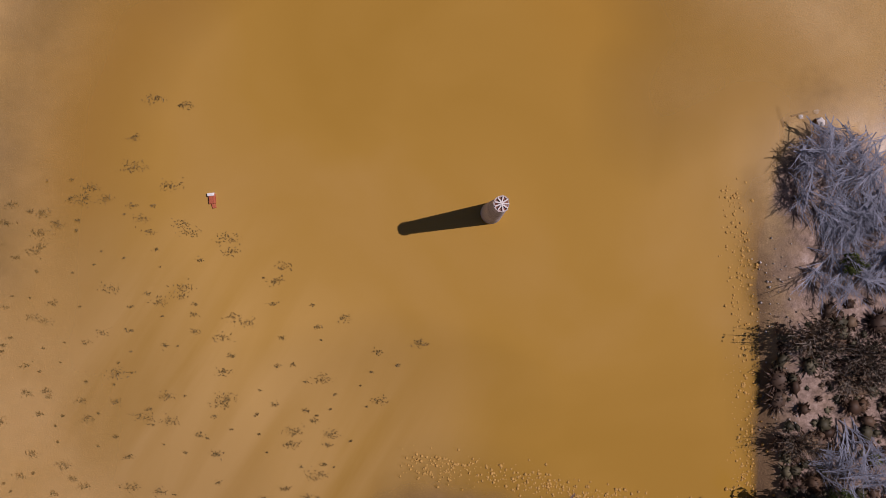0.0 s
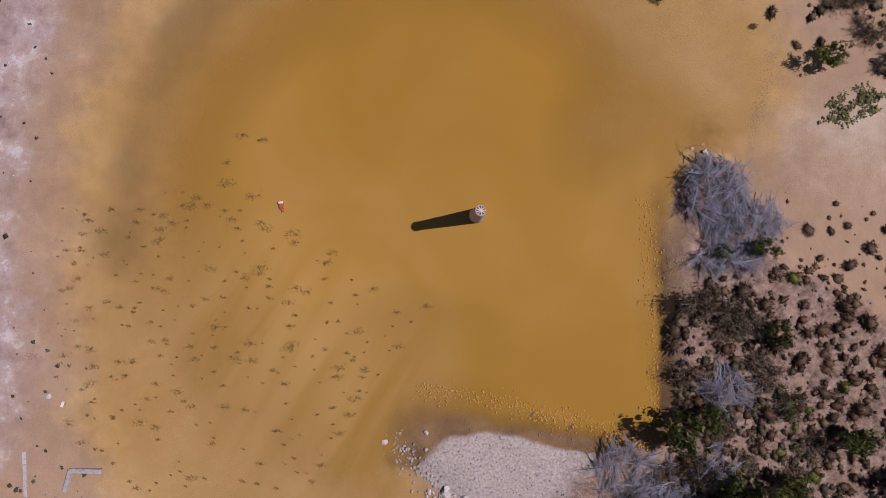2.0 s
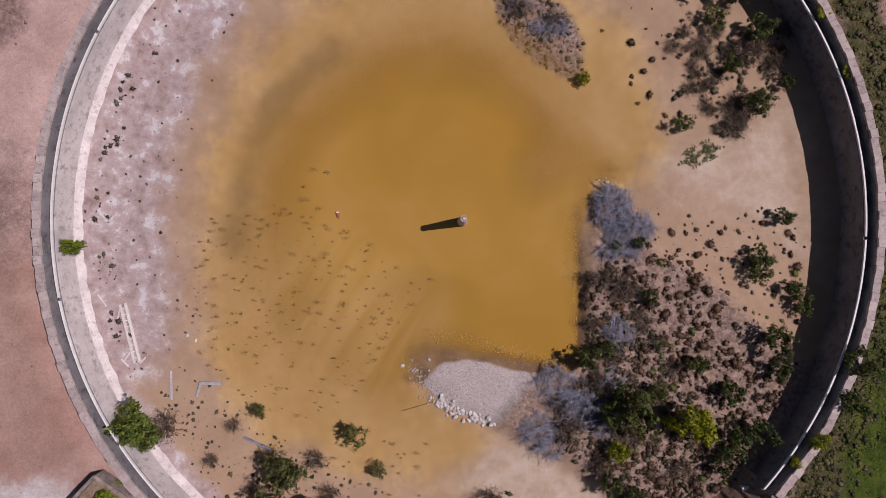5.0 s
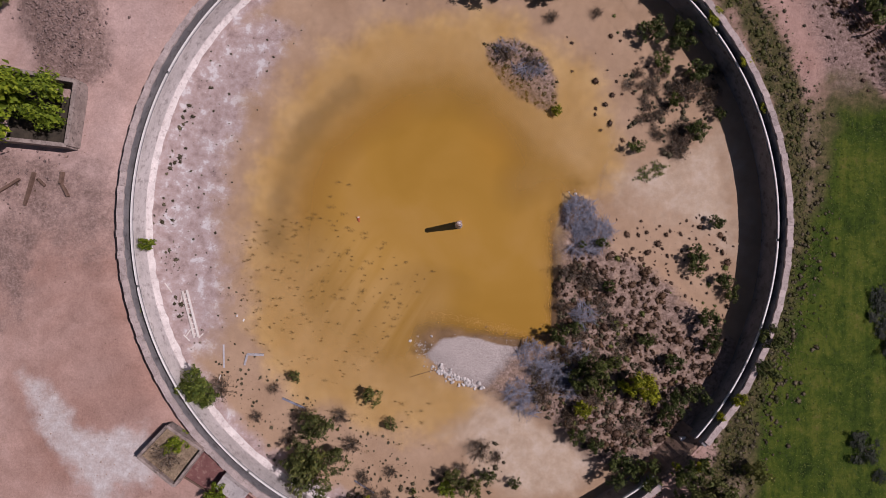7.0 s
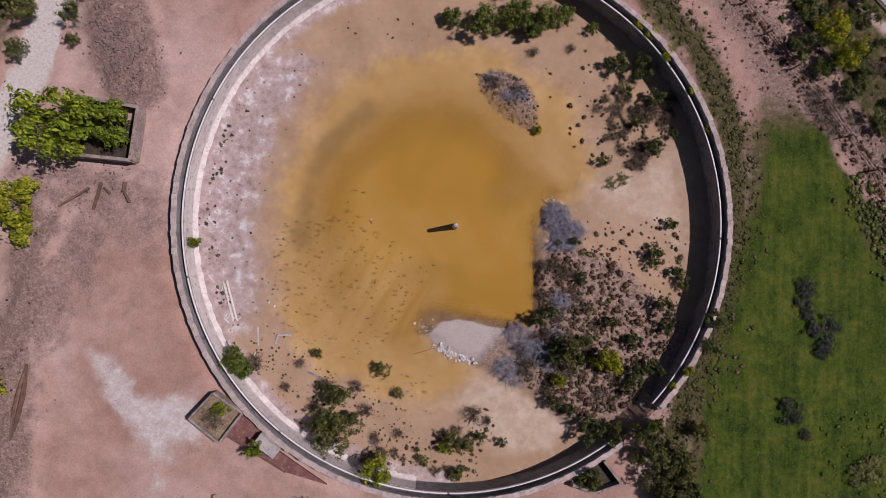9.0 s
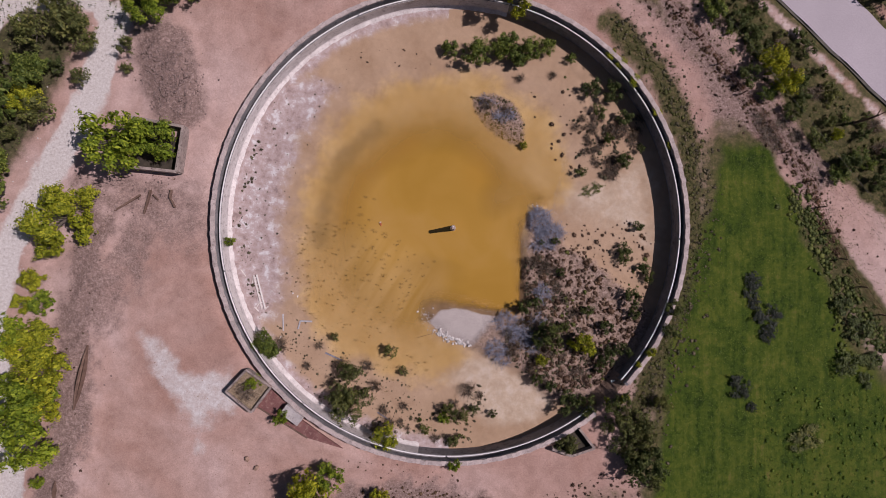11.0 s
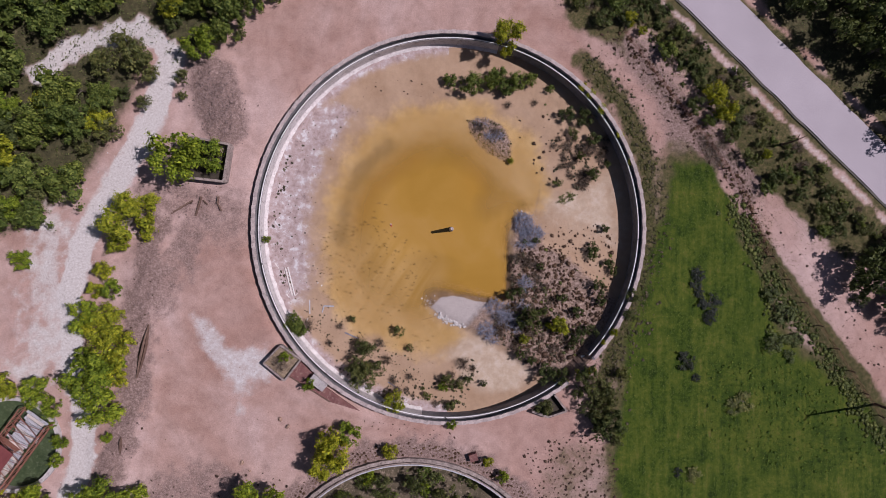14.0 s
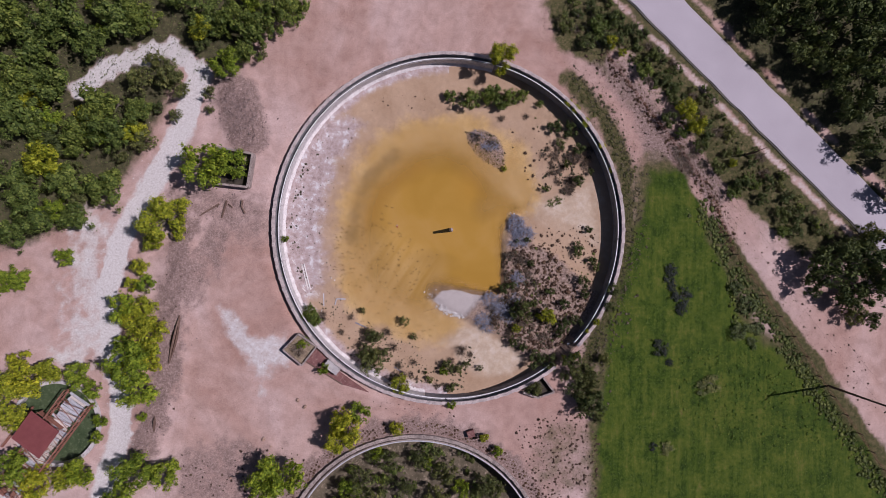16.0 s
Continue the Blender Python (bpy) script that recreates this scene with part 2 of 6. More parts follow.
FENCE = pairs(26.23, 27.72, 32.89, 19.02, 38.32, 12.37, 42.97, 5.69, 46.77, -3.04, 55.79, -15.73, 62.13, -24.97, 70.33, -36.47, 83.17, -54.28)
LANE = pairs(28.87, 26.45, 35.98, 17.84, 42.70, 6.56, 49.41, -0.39, 55.72, -9.13, 62.04, -16.15, 67.49, -23.20, 70.24, -28.50)
ROAD = pairs(2.48, 66.97, 34.58, 35.65, 46.50, 24.07, 68.53, 2.82, 100.99, -28.50)
VERGE_W = pairs(18.32, 34.10, 30.60, 29.08, 36.83, 20.46, 43.96, 12.69, 51.13, 4.88, 59.21, -2.08)
VERGE_TANK = pairs(21.02, 23.74, 26.32, 17.73, 29.45, 9.93, 30.14, 1.22, 28.72, -7.51, 25.72, -15.38, 23.57, -20.63, 24.05, -26.75)
HEATH = pairs(17.05, -27.62, 25.82, -28.50, 25.93, -40.76, 17.16, -41.61, 13.61, -35.48)
HEAP = pairs(-29.86, 20.53, -28.13, 14.54)
SCARP = pairs(-37.44, 0.74, -39.53, -9.58, -39.92, -19.89, -42.02, -28.49, -44.12, -33.66)
THICKET = pairs(20.1, 35.9, 27.0, 36.0, 36.8, 25.7, 45.7, 17.1, 55.5, 6.7, 64.0, -1.5, 57.4, 0.4, 49.3, 7.0, 41.3, 13.9, 35.1, 19.6, 28.0, 28.2, 21.0, 30.7)
SCRUB = pairs(21.5, 28.6, 28.9, 26.4, 35.1, 18.7, 40.4, 12.7, 46.8, 7.3, 44.0, 4.0, 37.8, 10.9, 33.4, 10.8, 30.7, 18.6, 25.4, 24.7)
WOODS = pairs(-82.00, 51.12, -21.47, 52.33, -23.09, 32.62, -31.58, 24.79, -34.54, 21.33, -37.53, 25.57, -40.05, 20.41, -44.26, 11.81, -48.47, 5.79, -52.68, 0.63, -63.61, -2.86, -81.99, -4.68)
WOODS_NE = pairs(40.84, 62.24, 99.71, 63.53, 100.57, 1.73, 70.53, 7.67, 64.37, 14.65, 55.39, 21.56, 49.12, 28.47, 42.86, 35.35)
RING2 = (-2.57, -51.65, 20.4)
RING3 = (-56.58, -29.18, 6.3)
ANG_GAP = (math.atan2(*(Vector((19.18, -20.73)) - Vector((CX, CY))).yx), math.atan2(*(Vector((22.84, -17.75)) - Vector((CX, CY))).yx))

# tank floor outlines
POND = pairs(-10.15, 4.24, -8.89, 7.10, -5.46, 9.96, -1.46, 12.24, 2.54, 12.82, 5.69, 11.68, 8.55, 7.96, 9.69, 5.67, 8.54, 3.95, 10.72, 2.52, 10.54, -0.63, 10.77, -8.93, 8.53, -8.98, 4.81, -8.23, 1.09, -7.77, -0.79, -8.39, -1.19, -10.34, -3.19, -10.91, -8.90, -8.61, -11.18, -4.04)
MUD = pairs(-15.17, 1.10, -14.03, 6.24, -11.17, 12.53, -6.60, 16.53, -2.03, 17.96, 5.41, 18.26, 8.27, 17.69, 14.00, 13.69, 16.86, 7.39, 16.85, 4.52, 14.56, 2.80, 11.12, -0.63, 10.77, -9.21, 5.38, -8.63, -0.62, -8.62, 0.23, -11.77, 4.24, -13.49, 5.38, -16.07, 0.23, -17.77, -6.62, -15.47, -11.19, -14.32, -14.61, -8.60)
BANK = pairs(11.04, -1.51, 11.91, 3.05, 13.83, 2.81, 15.51, -1.04, 19.59, -2.96, 26.31, -9.21, 25.82, -16.89, 20.53, -21.21, 14.77, -20.24, 9.97, -16.15, 4.69, -13.51, 7.10, -10.15, 8.78, -9.19, 10.94, -8.71)
ISLAND = pairs(-0.1, -9.55, 2.30, -8.80, 5.66, -8.80, 8.54, -9.29, 7.09, -11.59, 4.93, -13.51, 1.81, -12.30, 0.14, -10.62)
WET_RIM = pairs(-0.63, -7.43, 1.71, -7.13, 5.63, -8.23, 9.28, -9.36, 6.59, -9.46, 3.41, -8.75, 1.44, -9.18, 0.07, -10.52, -1.03, -9.77)
HEAP_A, HEAP_B = (13.06, 1.13), (14.26, -0.35)
COVE = (12.84, 3.70)
GREY_ARC = pairs(-12.7, -0.7, -12.2, 2.4, -11.4, 5.6, -10.1, 8.4, -8.2, 10.6, -6.0, 12.2)
RICH_ARC = pairs(-10.2, 1.6, -9.2, 4.6, -7.6, 7.0, -5.2, 9.2, -2.5, 10.6)
SILTY = pairs(-13, -3, -9, -1, -5.5, -1.4, -2.9, -3.0, -1.1, -4.9, 0.6, -7, -1.5, -10.5, 1, -13, 4, -15, 2, -18, -7, -16, -12, -14, -15, -8)
PALE_FLAT = pairs(6.4, -14.3, 10.4, -16.4, 14.5, -19.6, 12.5, -22.1, 8.4, -22.6, 3.9, -21.1, 4.0, -18.1, 1.5, -17.4, 3.4, -15.4)
PALE_EAST = pairs(19.5, 6.5, 25.8, 9.2, 26.9, 4.2, 27.1, -3.3, 24.1, -1.0, 17.5, 1.7, 15.8, 2.6, 15.9, 5.2)
NORTH_MOUND = pairs(5.0, 16.0, 7.4, 16.4, 10.0, 15.2, 11.3, 13.0, 11.3, 10.6, 10.2, 10.2, 8.2, 11.2, 6.6, 12.6, 5.4, 14.4)
WEST_CRUST = pairs(-21.67, 16.74, -14.96, 18.66, -11.12, 16.74, -14.96, 10.98, -16.88, 5.22, -17.37, -0.53, -16.89, -5.33, -17.85, -10.13, -20.73, -11.08, -24.08, -5.32, -25.28, 3.79)


# ---- tank floor and pond ----
def floor_height(X, Y):
    r = np.hypot(X - CX, Y - CY)
    pond = np.maximum(sd_poly(X, Y, POND), sd_poly(X, Y, MUD) * 0.45 - 0.6) + 0.3 * wob(X, Y, 0.9, 3)
    z = FLOOR - 0.28 * soft(pond, 1.6) + 0.06
    z += 0.42 * soft(sd_poly(X, Y, BANK) - 0.2, 0.45) + 0.2 * soft(sd_poly(X, Y, ISLAND) - 0.5, 0.5)
    z += 0.12 * soft(sd_poly(X, Y, NORTH_MOUND), 0.8)
    z += 0.3 * soft(r - 24.6, 1.5)
    z += (0.018 * wob(X, Y, 2.3, 5) + 0.01 * wob(X, Y, 6.5, 6)) * (0.3 + soft(-pond, 1.0)) + 0.06 * wob(X, Y, 1.7, 8) * soft(sd_poly(X, Y, BANK), 0.5)
    return z


def height_grid(height, x0, x1, y0, y1, step):
    """Heights on a grid, and a function that reads between its points."""
    xs, ys = np.arange(x0, x1, step), np.arange(y0, y1, step)
    table = height(*np.meshgrid(xs, ys)).tolist()

    def at(x, y):
        u = min(max((x - x0) / step, 0), len(xs) - 1.001)
        v = min(max((y - y0) / step, 0), len(ys) - 1.001)
        i, j = int(u), int(v)
        a, b = u - i, v - j
        lo, hi = table[j], table[j + 1]
        return (lo[i] * (1 - a) + lo[i + 1] * a) * (1 - b) + (hi[i] * (1 - a) + hi[i + 1] * a) * b
    return at


fz = height_grid(floor_height, CX - 26.2, CX + 26.3, CY - 26.2, CY + 26.3, 0.25)


def ground_height(X, Y):
    r = np.hypot(X - CX, Y - CY)
    z = 0.05 * wob(X, Y, 0.35, 11) + 0.015 * wob(X, Y, 0.8, 12)
    heap = soft(2.6 - d_line(X, Y, HEAP), 1.6)
    scarp = soft(2.0 + 0.9 * wob(X, Y, 0.45, 18) - d_line(X, Y, SCARP), 1.7)
    z += heap * (0.7 + 0.35 * wob(X, Y, 2.2, 13)) + scarp * (0.35 + 0.3 * wob(X, Y, 1.9, 14) + 0.12 * wob(X, Y, 5.0, 15))
    z += 0.16 * wob(X, Y, 0.8, 16) * soft(7 - np.hypot((X + 33) * 0.8, Y + 0.5), 3) + 0.12 * wob(X, Y, 0.55, 17) * soft(9 - np.hypot(X + 33, Y + 34), 4)
    z *= np.clip((r - 27.2) / 3, 0, 1)
    ang = np.arctan2(Y - CY, -(X - CX))
    z -= 0.6 * np.clip((28.3 - r) / 1.3, 0, 1) * soft(1.5 - np.abs(ang), 0.25)

    return z


gz = height_grid(ground_height, -84, 84.1, -60, 60.1, 0.5)


def ground_at(x, y):
    return fz(x, y) if math.hypot(x - CX, y - CY) < R_IN else gz(x, y)


def sheet(name, xs, ys, height, keep_out=(), inside=None):
    """A grid; verts within a keep_out circle are drawn to its rim, faces inside it dropped."""
    X, Y = np.meshgrid(xs, ys)
    X, Y = X.ravel().copy(), Y.ravel().copy()
    gone = np.zeros(X.shape, dtype=bool)
    for cx, cy, rad in keep_out:
        r = np.hypot(X - cx, Y - cy)
        k = r < rad
        gone |= k
        s = rad / np.maximum(r[k], 1e-6)
        X[k], Y[k] = cx + (X[k] - cx) * s, cy + (Y[k] - cy) * s
    if inside:
        cx, cy, rad = inside
        r = np.hypot(X - cx, Y - cy)
        k = r > rad
        gone |= k
        X[k], Y[k] = cx + (X[k] - cx) * rad / r[k], cy + (Y[k] - cy) * rad / r[k]
    Z = height(X, Y)
    nx, ny = len(xs), len(ys)
    i = (np.arange(ny - 1)[:, None] * nx + np.arange(nx - 1)[None, :]).ravel()
    F = np.stack([i, i + 1, i + nx + 1, i + nx], 1)
    F = F[~gone[F].all(1)]
    used = np.zeros(len(X), dtype=bool)
    used[F] = True
    new_i = np.cumsum(used) - 1
    return X[used], Y[used], Z[used], new_i[F]


def sheet_mesh(name, X, Y, Z, F, mat):
    me = bpy.data.meshes.new(name)
    me.vertices.add(len(X))
    me.vertices.foreach_set("co", np.stack([X, Y, Z], 1).astype(np.float32).ravel())
    me.loops.add(F.size)
    me.loops.foreach_set("vertex_index", F.astype(np.int32).ravel())
    me.polygons.add(len(F))
    me.polygons.foreach_set("loop_start", np.arange(0, F.size, 4, dtype=np.int32))
    me.polygons.foreach_set("use_smooth", np.ones(len(F), dtype=bool))
    me.update(calc_edges=True)
    me.validate()
    me.materials.append(mat)
    return me


def floor_material():
    m, nt, b = material("tank_floor_sediment", 0.95, 0, 0.2)
    big = noise_of(nt, 0.28, 5, 0.6)
    mid = noise_of(nt, 1.4, 6, 0.7)
    fine = noise_of(nt, 16, 4, 0.75)
    col = ramp(nt, big, (0.3, (0.345, 0.23, 0.148)), (0.7, (0.43, 0.3, 0.205)))
    crust = ramp(nt, noise_of(nt, 0.75, 10, 0.72, 0.15), (0.34, (0.26, 0.19, 0.18)), (0.46, (0.39, 0.3, 0.285)), (0.55, (0.45, 0.37, 0.365)), (0.6, (0.58, 0.55, 0.56)))
    col = blend(nt, mask(nt, "crust", 0.45, 0.5), col, crust)
    col = blend(nt, mask(nt, "mud", 0.5, 0.35), col, ramp(nt, big, (0.3, (0.49, 0.315, 0.125)), (0.7, (0.54, 0.37, 0.18))))
    silt = ramp(nt, noise_of(nt, 0.22, 4, 0.5, 0.4), (0.3, (0.37, 0.235, 0.1)), (0.65, (0.44, 0.28, 0.115)))
    col = blend(nt, mask(nt, "pond", 0.4, 0.3), col, silt)
    pale = ramp(nt, noise_of(nt, 0.6, 6, 0.65), (0.3, (0.4, 0.295, 0.21)), (0.5, (0.475, 0.37, 0.28)), (0.7, (0.56, 0.465, 0.385)))
    col = blend(nt, mask(nt, "pale", 0.5, 0.45), col, pale)
    col = blend(nt, mask(nt, "drab", 0.5, 0.3), col, ramp(nt, big, (0.3, (0.27, 0.18, 0.085)), (0.7, (0.34, 0.235, 0.125))))
    gravel = ramp(nt, noise_of(nt, 9, 5, 0.8), (0.3, (0.24, 0.2, 0.19)), (0.5, (0.43, 0.375, 0.355)), (0.75, (0.64, 0.59, 0.57)))
    col = blend(nt, mask(nt, "gravel", 0.3, 1.5), col, gravel)
    litter = ramp(nt, noise_of(nt, 3.5, 6, 0.75), (0.35, (0.1, 0.07, 0.056)), (0.54, (0.29, 0.205, 0.168)), (0.75, (0.5, 0.4, 0.355)))
    col = blend(nt, mask(nt, "litter", 0.45, 0.9), col, litter)
    damp = ramp(nt, noise_of(nt, 0.8, 4, 0.6), (0.3, (0.15, 0.092, 0.05)), (0.7, (0.27, 0.17, 0.09)))
    col = blend(nt, mask(nt, "damp", 0.35, 0.9), col, damp)
    col = blend(nt, 0.4, col, ramp(nt, fine, (0.25, (0.36, 0.36, 0.36)), (0.75, (0.66, 0.66, 0.66))), "OVERLAY")
    col = blend(nt, 0.35, col, ramp(nt, mid, (0.3, (0.4, 0.4, 0.4)), (0.7, (0.6, 0.6, 0.6))), "OVERLAY")
    nt.links.new(col, b.inputs["Base Color"])
    bump(nt, b, fine, 0.5, 0.04)
    return m


X, Y, Z, F = sheet("floor", np.arange(CX - 26.2, CX + 26.3, 0.25), np.arange(CY - 26.2, CY + 26.3, 0.25), floor_height, inside=(CX, CY, R_IN + 0.02))
me = sheet_mesh("tank_floor", X, Y, Z, F, floor_material())
rr = np.hypot(X - CX, Y - CY)
attribute(me, "pond", soft(sd_poly(X, Y, POND) + 0.4 * wob(X, Y, 0.7, 21), 2.2))
attribute(me, "mud", soft(sd_poly(X, Y, MUD) + 0.5 * wob(X, Y, 0.6, 22), 2.6))
attribute(me, "crust", np.maximum(soft(sd_poly(X, Y, WEST_CRUST), 2.5), soft(rr - 24.6, 1.2) * (X < CX)))
attribute(me, "gravel", soft(sd_poly(X, Y, ISLAND), 0.5))
attribute(me, "litter", np.maximum.reduce([0.68 * soft(sd_poly(X, Y, BANK), 0.9), soft(sd_poly(X, Y, NORTH_MOUND), 0.6), soft(1.7 - np.hypot(X - HEAP_A[0], Y - HEAP_A[1]), 0.7), soft(1.6 - np.hypot(X - HEAP_B[0], Y - HEAP_B[1]), 0.7)]))
edge = np.exp(-(sd_poly(X, Y, POND) / 0.8) ** 2) * (soft(sd_poly(X, Y, BANK) + 1.5, 1) + soft(sd_poly(X, Y, ISLAND) + 1.4, 0.8))
attribute(me, "damp", np.clip(0.8 * edge + soft(sd_poly(X, Y, WET_RIM), 0.5) + 0.5 * soft(1.5 - np.hypot(X - COVE[0], Y - COVE[1]), 1.2), 0, 1))
attribute(me, "drab", 0.68 * np.exp(-(d_line(X, Y, GREY_ARC) / 1.7) ** 2))
attribute(me, "pale", np.maximum(soft(sd_poly(X, Y, PALE_FLAT), 1.6), 0.7 * soft(sd_poly(X, Y, PALE_EAST), 2.2)))
tagged(new("floor_tank", me), "pale sediment floor of the empty round tank", "floor", kind="structure")


def water_material():
    m, nt, b = material("ochre_water", 0.12, 0, 0.5)
    col = ramp(nt, noise_of(nt, 0.12, 4, 0.5, 0.5), (0.32, (0.385, 0.212, 0.034)), (0.5, (0.415, 0.232, 0.042)), (0.68, (0.45, 0.26, 0.066)))
    turn = nt.nodes.new("ShaderNodeMapping")
    turn.vector_type = "TEXTURE"
    turn.inputs["Rotation"].default_value = (0, 0, radians(56))
    turn.inputs["Scale"].default_value = (6.0, 1.0, 1.0)
    nt.links.new(where(nt), turn.inputs["Vector"])
    streak = ramp(nt, noise_of(nt, 0.55, 4, 0.55, 0.5, vec=turn.outputs[0]), (0.34, (0.25, 0.25, 0.25)), (0.62, (1, 1, 1)))
    silt = nt.nodes.new("ShaderNodeAttribute")
    silt.attribute_name = "silt"
    col = blend(nt, calc(nt, "MULTIPLY", silt.outputs["Fac"], streak), col, (0.56, 0.345, 0.115))
    rich = nt.nodes.new("ShaderNodeAttribute")
    rich.attribute_name = "rich"
    col = blend(nt, rich.outputs["Fac"], col, (0.435, 0.228, 0.034))
    nt.links.new(col, b.inputs["Base Color"])
    tr = nt.nodes.new("ShaderNodeBsdfTransparent")
    a = nt.nodes.new("ShaderNodeAttribute")
    a.attribute_name = "depth"
    mx = nt.nodes.new("ShaderNodeMixShader")
    nt.links.new(a.outputs["Fac"], mx.inputs[0])
    nt.links.new(tr.outputs[0], mx.inputs[1])
    nt.links.new(b.outputs[0], mx.inputs[2])
    nt.links.new(mx.outputs[0], nt.nodes["Material Output"].inputs["Surface"])
    bump(nt, b, noise_of(nt, 2.2, 3, 0.5), 0.05, 0.02)
    return m


wet = Z[F].min(1) < WATER - 0.002
used = np.unique(F[wet])
remap = np.zeros(len(X), dtype=int)
remap[used] = np.arange(len(used))
me = sheet_mesh("water", X[used], Y[used], np.full(len(used), WATER), remap[F[wet]], water_material())
wx, wy = X[used], Y[used]
shore = np.maximum(soft(2.6 + sd_poly(wx, wy, BANK), 1.2), soft(2.4 + sd_poly(wx, wy, WET_RIM), 1.2))
south = soft(-1.0 - wy, 3.0) * soft(3.0 - wx, 3.0)
deep = soft(sd_poly(wx, wy, POND) + 0.5 * wob(wx, wy, 0.45, 41) + 2.6 * shore - 0.8 * south, 3.3 + 2.7 * south)
attribute(me, "silt", soft(sd_poly(wx, wy, SILTY) + 0.8 * wob(wx, wy, 0.4, 43), 2.6))
attribute(me, "rich", 0.75 * np.exp(-(d_line(wx, wy, RICH_ARC) / 1.6) ** 2) + 0.6 * np.exp(-(np.hypot(wx - 6.2, (wy - 7.5) * 0.7) / 2.2) ** 2))
attribute(me, "depth", np.clip((WATER - Z[used]) / 0.1, 0, 1) * (0.2 + 0.75 * deep ** 1.3))
tagged(new("water_pond", me), "shallow ochre muddy water lying in the tank", "water", kind="structure")


# ---- tank wall ----
def ring(name, cx, cy, profile, a0, a1, mat, steps=220, rough=0.0):
    """Sweeps a closed profile of (radius, height) round a middle; a1 > a0, in radians."""
    full = a1 - a0 > math.tau - 1e-3
    n, k = steps, len(profile)
    verts, faces = [], []
    for i in range(n if full else n + 1):
        a = a0 + (a1 - a0) * i / n
        j = rough * (rng.random(2) - 0.5)
        for r, z in profile:
            verts.append((cx + (r + j[0]) * math.cos(a), cy + (r + j[0]) * math.sin(a), z + (j[1] if z > -1 else 0)))
    rows = len(verts) // k
    for i in range(n):
        i2 = (i + 1) % rows
        for q in range(k):
            faces.append((i * k + q, i2 * k + q, i2 * k + (q + 1) % k, i * k + (q + 1) % k))
    if not full:
        faces += [tuple(range(k))[::-1], tuple((rows - 1) * k + q for q in range(k))]
    me = mesh_of(name, verts, faces, mat)
    bm = bmesh.new()
    bm.from_mesh(me)
    bmesh.ops.recalc_face_normals(bm, faces=bm.faces)
    bm.to_mesh(me)
    bm.free()
    return me


A0, A1 = ANG_GAP[1], ANG_GAP[0] + math.tau
tank_wall = tagged(new("wall_tank"), "round concrete tank wall with an overflow channel", "wall", kind="structure")
part("wall_shell", ring("wall_shell", CX, CY, [(R_IN, -3.0), (26.92, -3.0), (26.92, 0.42), (26.47, 0.42), (26.47, -0.62), (R_WEIR, -0.62), (R_WEIR, -0.02), (R_IN, -0.02)], A0, A1, M_WALL_SHADED, 260, 0.015), tank_wall)
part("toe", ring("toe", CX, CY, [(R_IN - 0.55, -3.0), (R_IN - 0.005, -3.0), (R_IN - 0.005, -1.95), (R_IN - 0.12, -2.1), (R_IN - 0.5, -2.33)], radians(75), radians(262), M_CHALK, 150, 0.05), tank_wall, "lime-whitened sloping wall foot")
# thin pale skin over the sunlit western half, painting in its brightness
part("lining", ring("lining", CX, CY, [(R_IN - 0.03, -2.2), (R_IN - 0.004, -2.2), (R_IN - 0.004, -0.06), (R_IN - 0.03, -0.06)], radians(75), radians(262), M_WALL_SUNLIT, 150, 0.01), tank_wall, "paler west wall face with the sunlight put into its colour")
seg = (A1 - A0) / 9
for i in range(9):
    part("weir_plate", ring("weir_plate", CX, CY, [(R_IN + 0.05, -0.02), (R_WEIR - 0.01, -0.02), (R_WEIR - 0.01, 0.12), (R_IN + 0.05, 0.12)], A0 + seg * i + 0.004, A0 + seg * (i + 1) - 0.004, M_WHITE, 40), tank_wall, "white-painted weir strip")

# concrete pillar in the middle
pillar = tagged(new("pillar"), "short round concrete pillar with a rusty spoked top", "pillar")
PH = 3.55
p = Pile()
p.stick([(0, 0, -0.4), (0, 0, (PH - 0.4) / 2), (0, 0, PH)], 0.35, 0.185, 28)
part("shaft", p.mesh("shaft", [M_CONC], False), pillar)
p = Pile()
for k in range(9):
    a = k * math.tau / 9
    p.box(pose(0.105 * math.cos(a), 0.105 * math.sin(a), PH + 0.002, 0, 0, math.degrees(a) + 9 * math.sin(k * 5)), 0.15 + 0.02 * math.sin(k * 3), 0.036, 0.05, 0, 0.008)
p.stick([(0, 0, PH), (0.01, 0, PH + 0.06)], 0.04, 0.03, 8)
part("spokes", p.mesh("spokes", [M_CHALK]), pillar, "pale spoked cap")
part("rim", ring("rim", 0, 0, [(0.172, PH - 0.1), (0.204, PH - 0.1), (0.204, PH + 0.03), (0.172, PH + 0.03)], 0.5, 5.6, M_COPING, 26, 0.012), pillar)
pit = Pile()
pit.stick([(0, 0, PH - 0.02), (0, 0, PH + 0.003)], 0.17, 0.17, 24)
part("core", pit.mesh("core", [M_RUST]), pillar, "dark rusted core")
pillar.location = (2.86, 0.48, FLOOR)


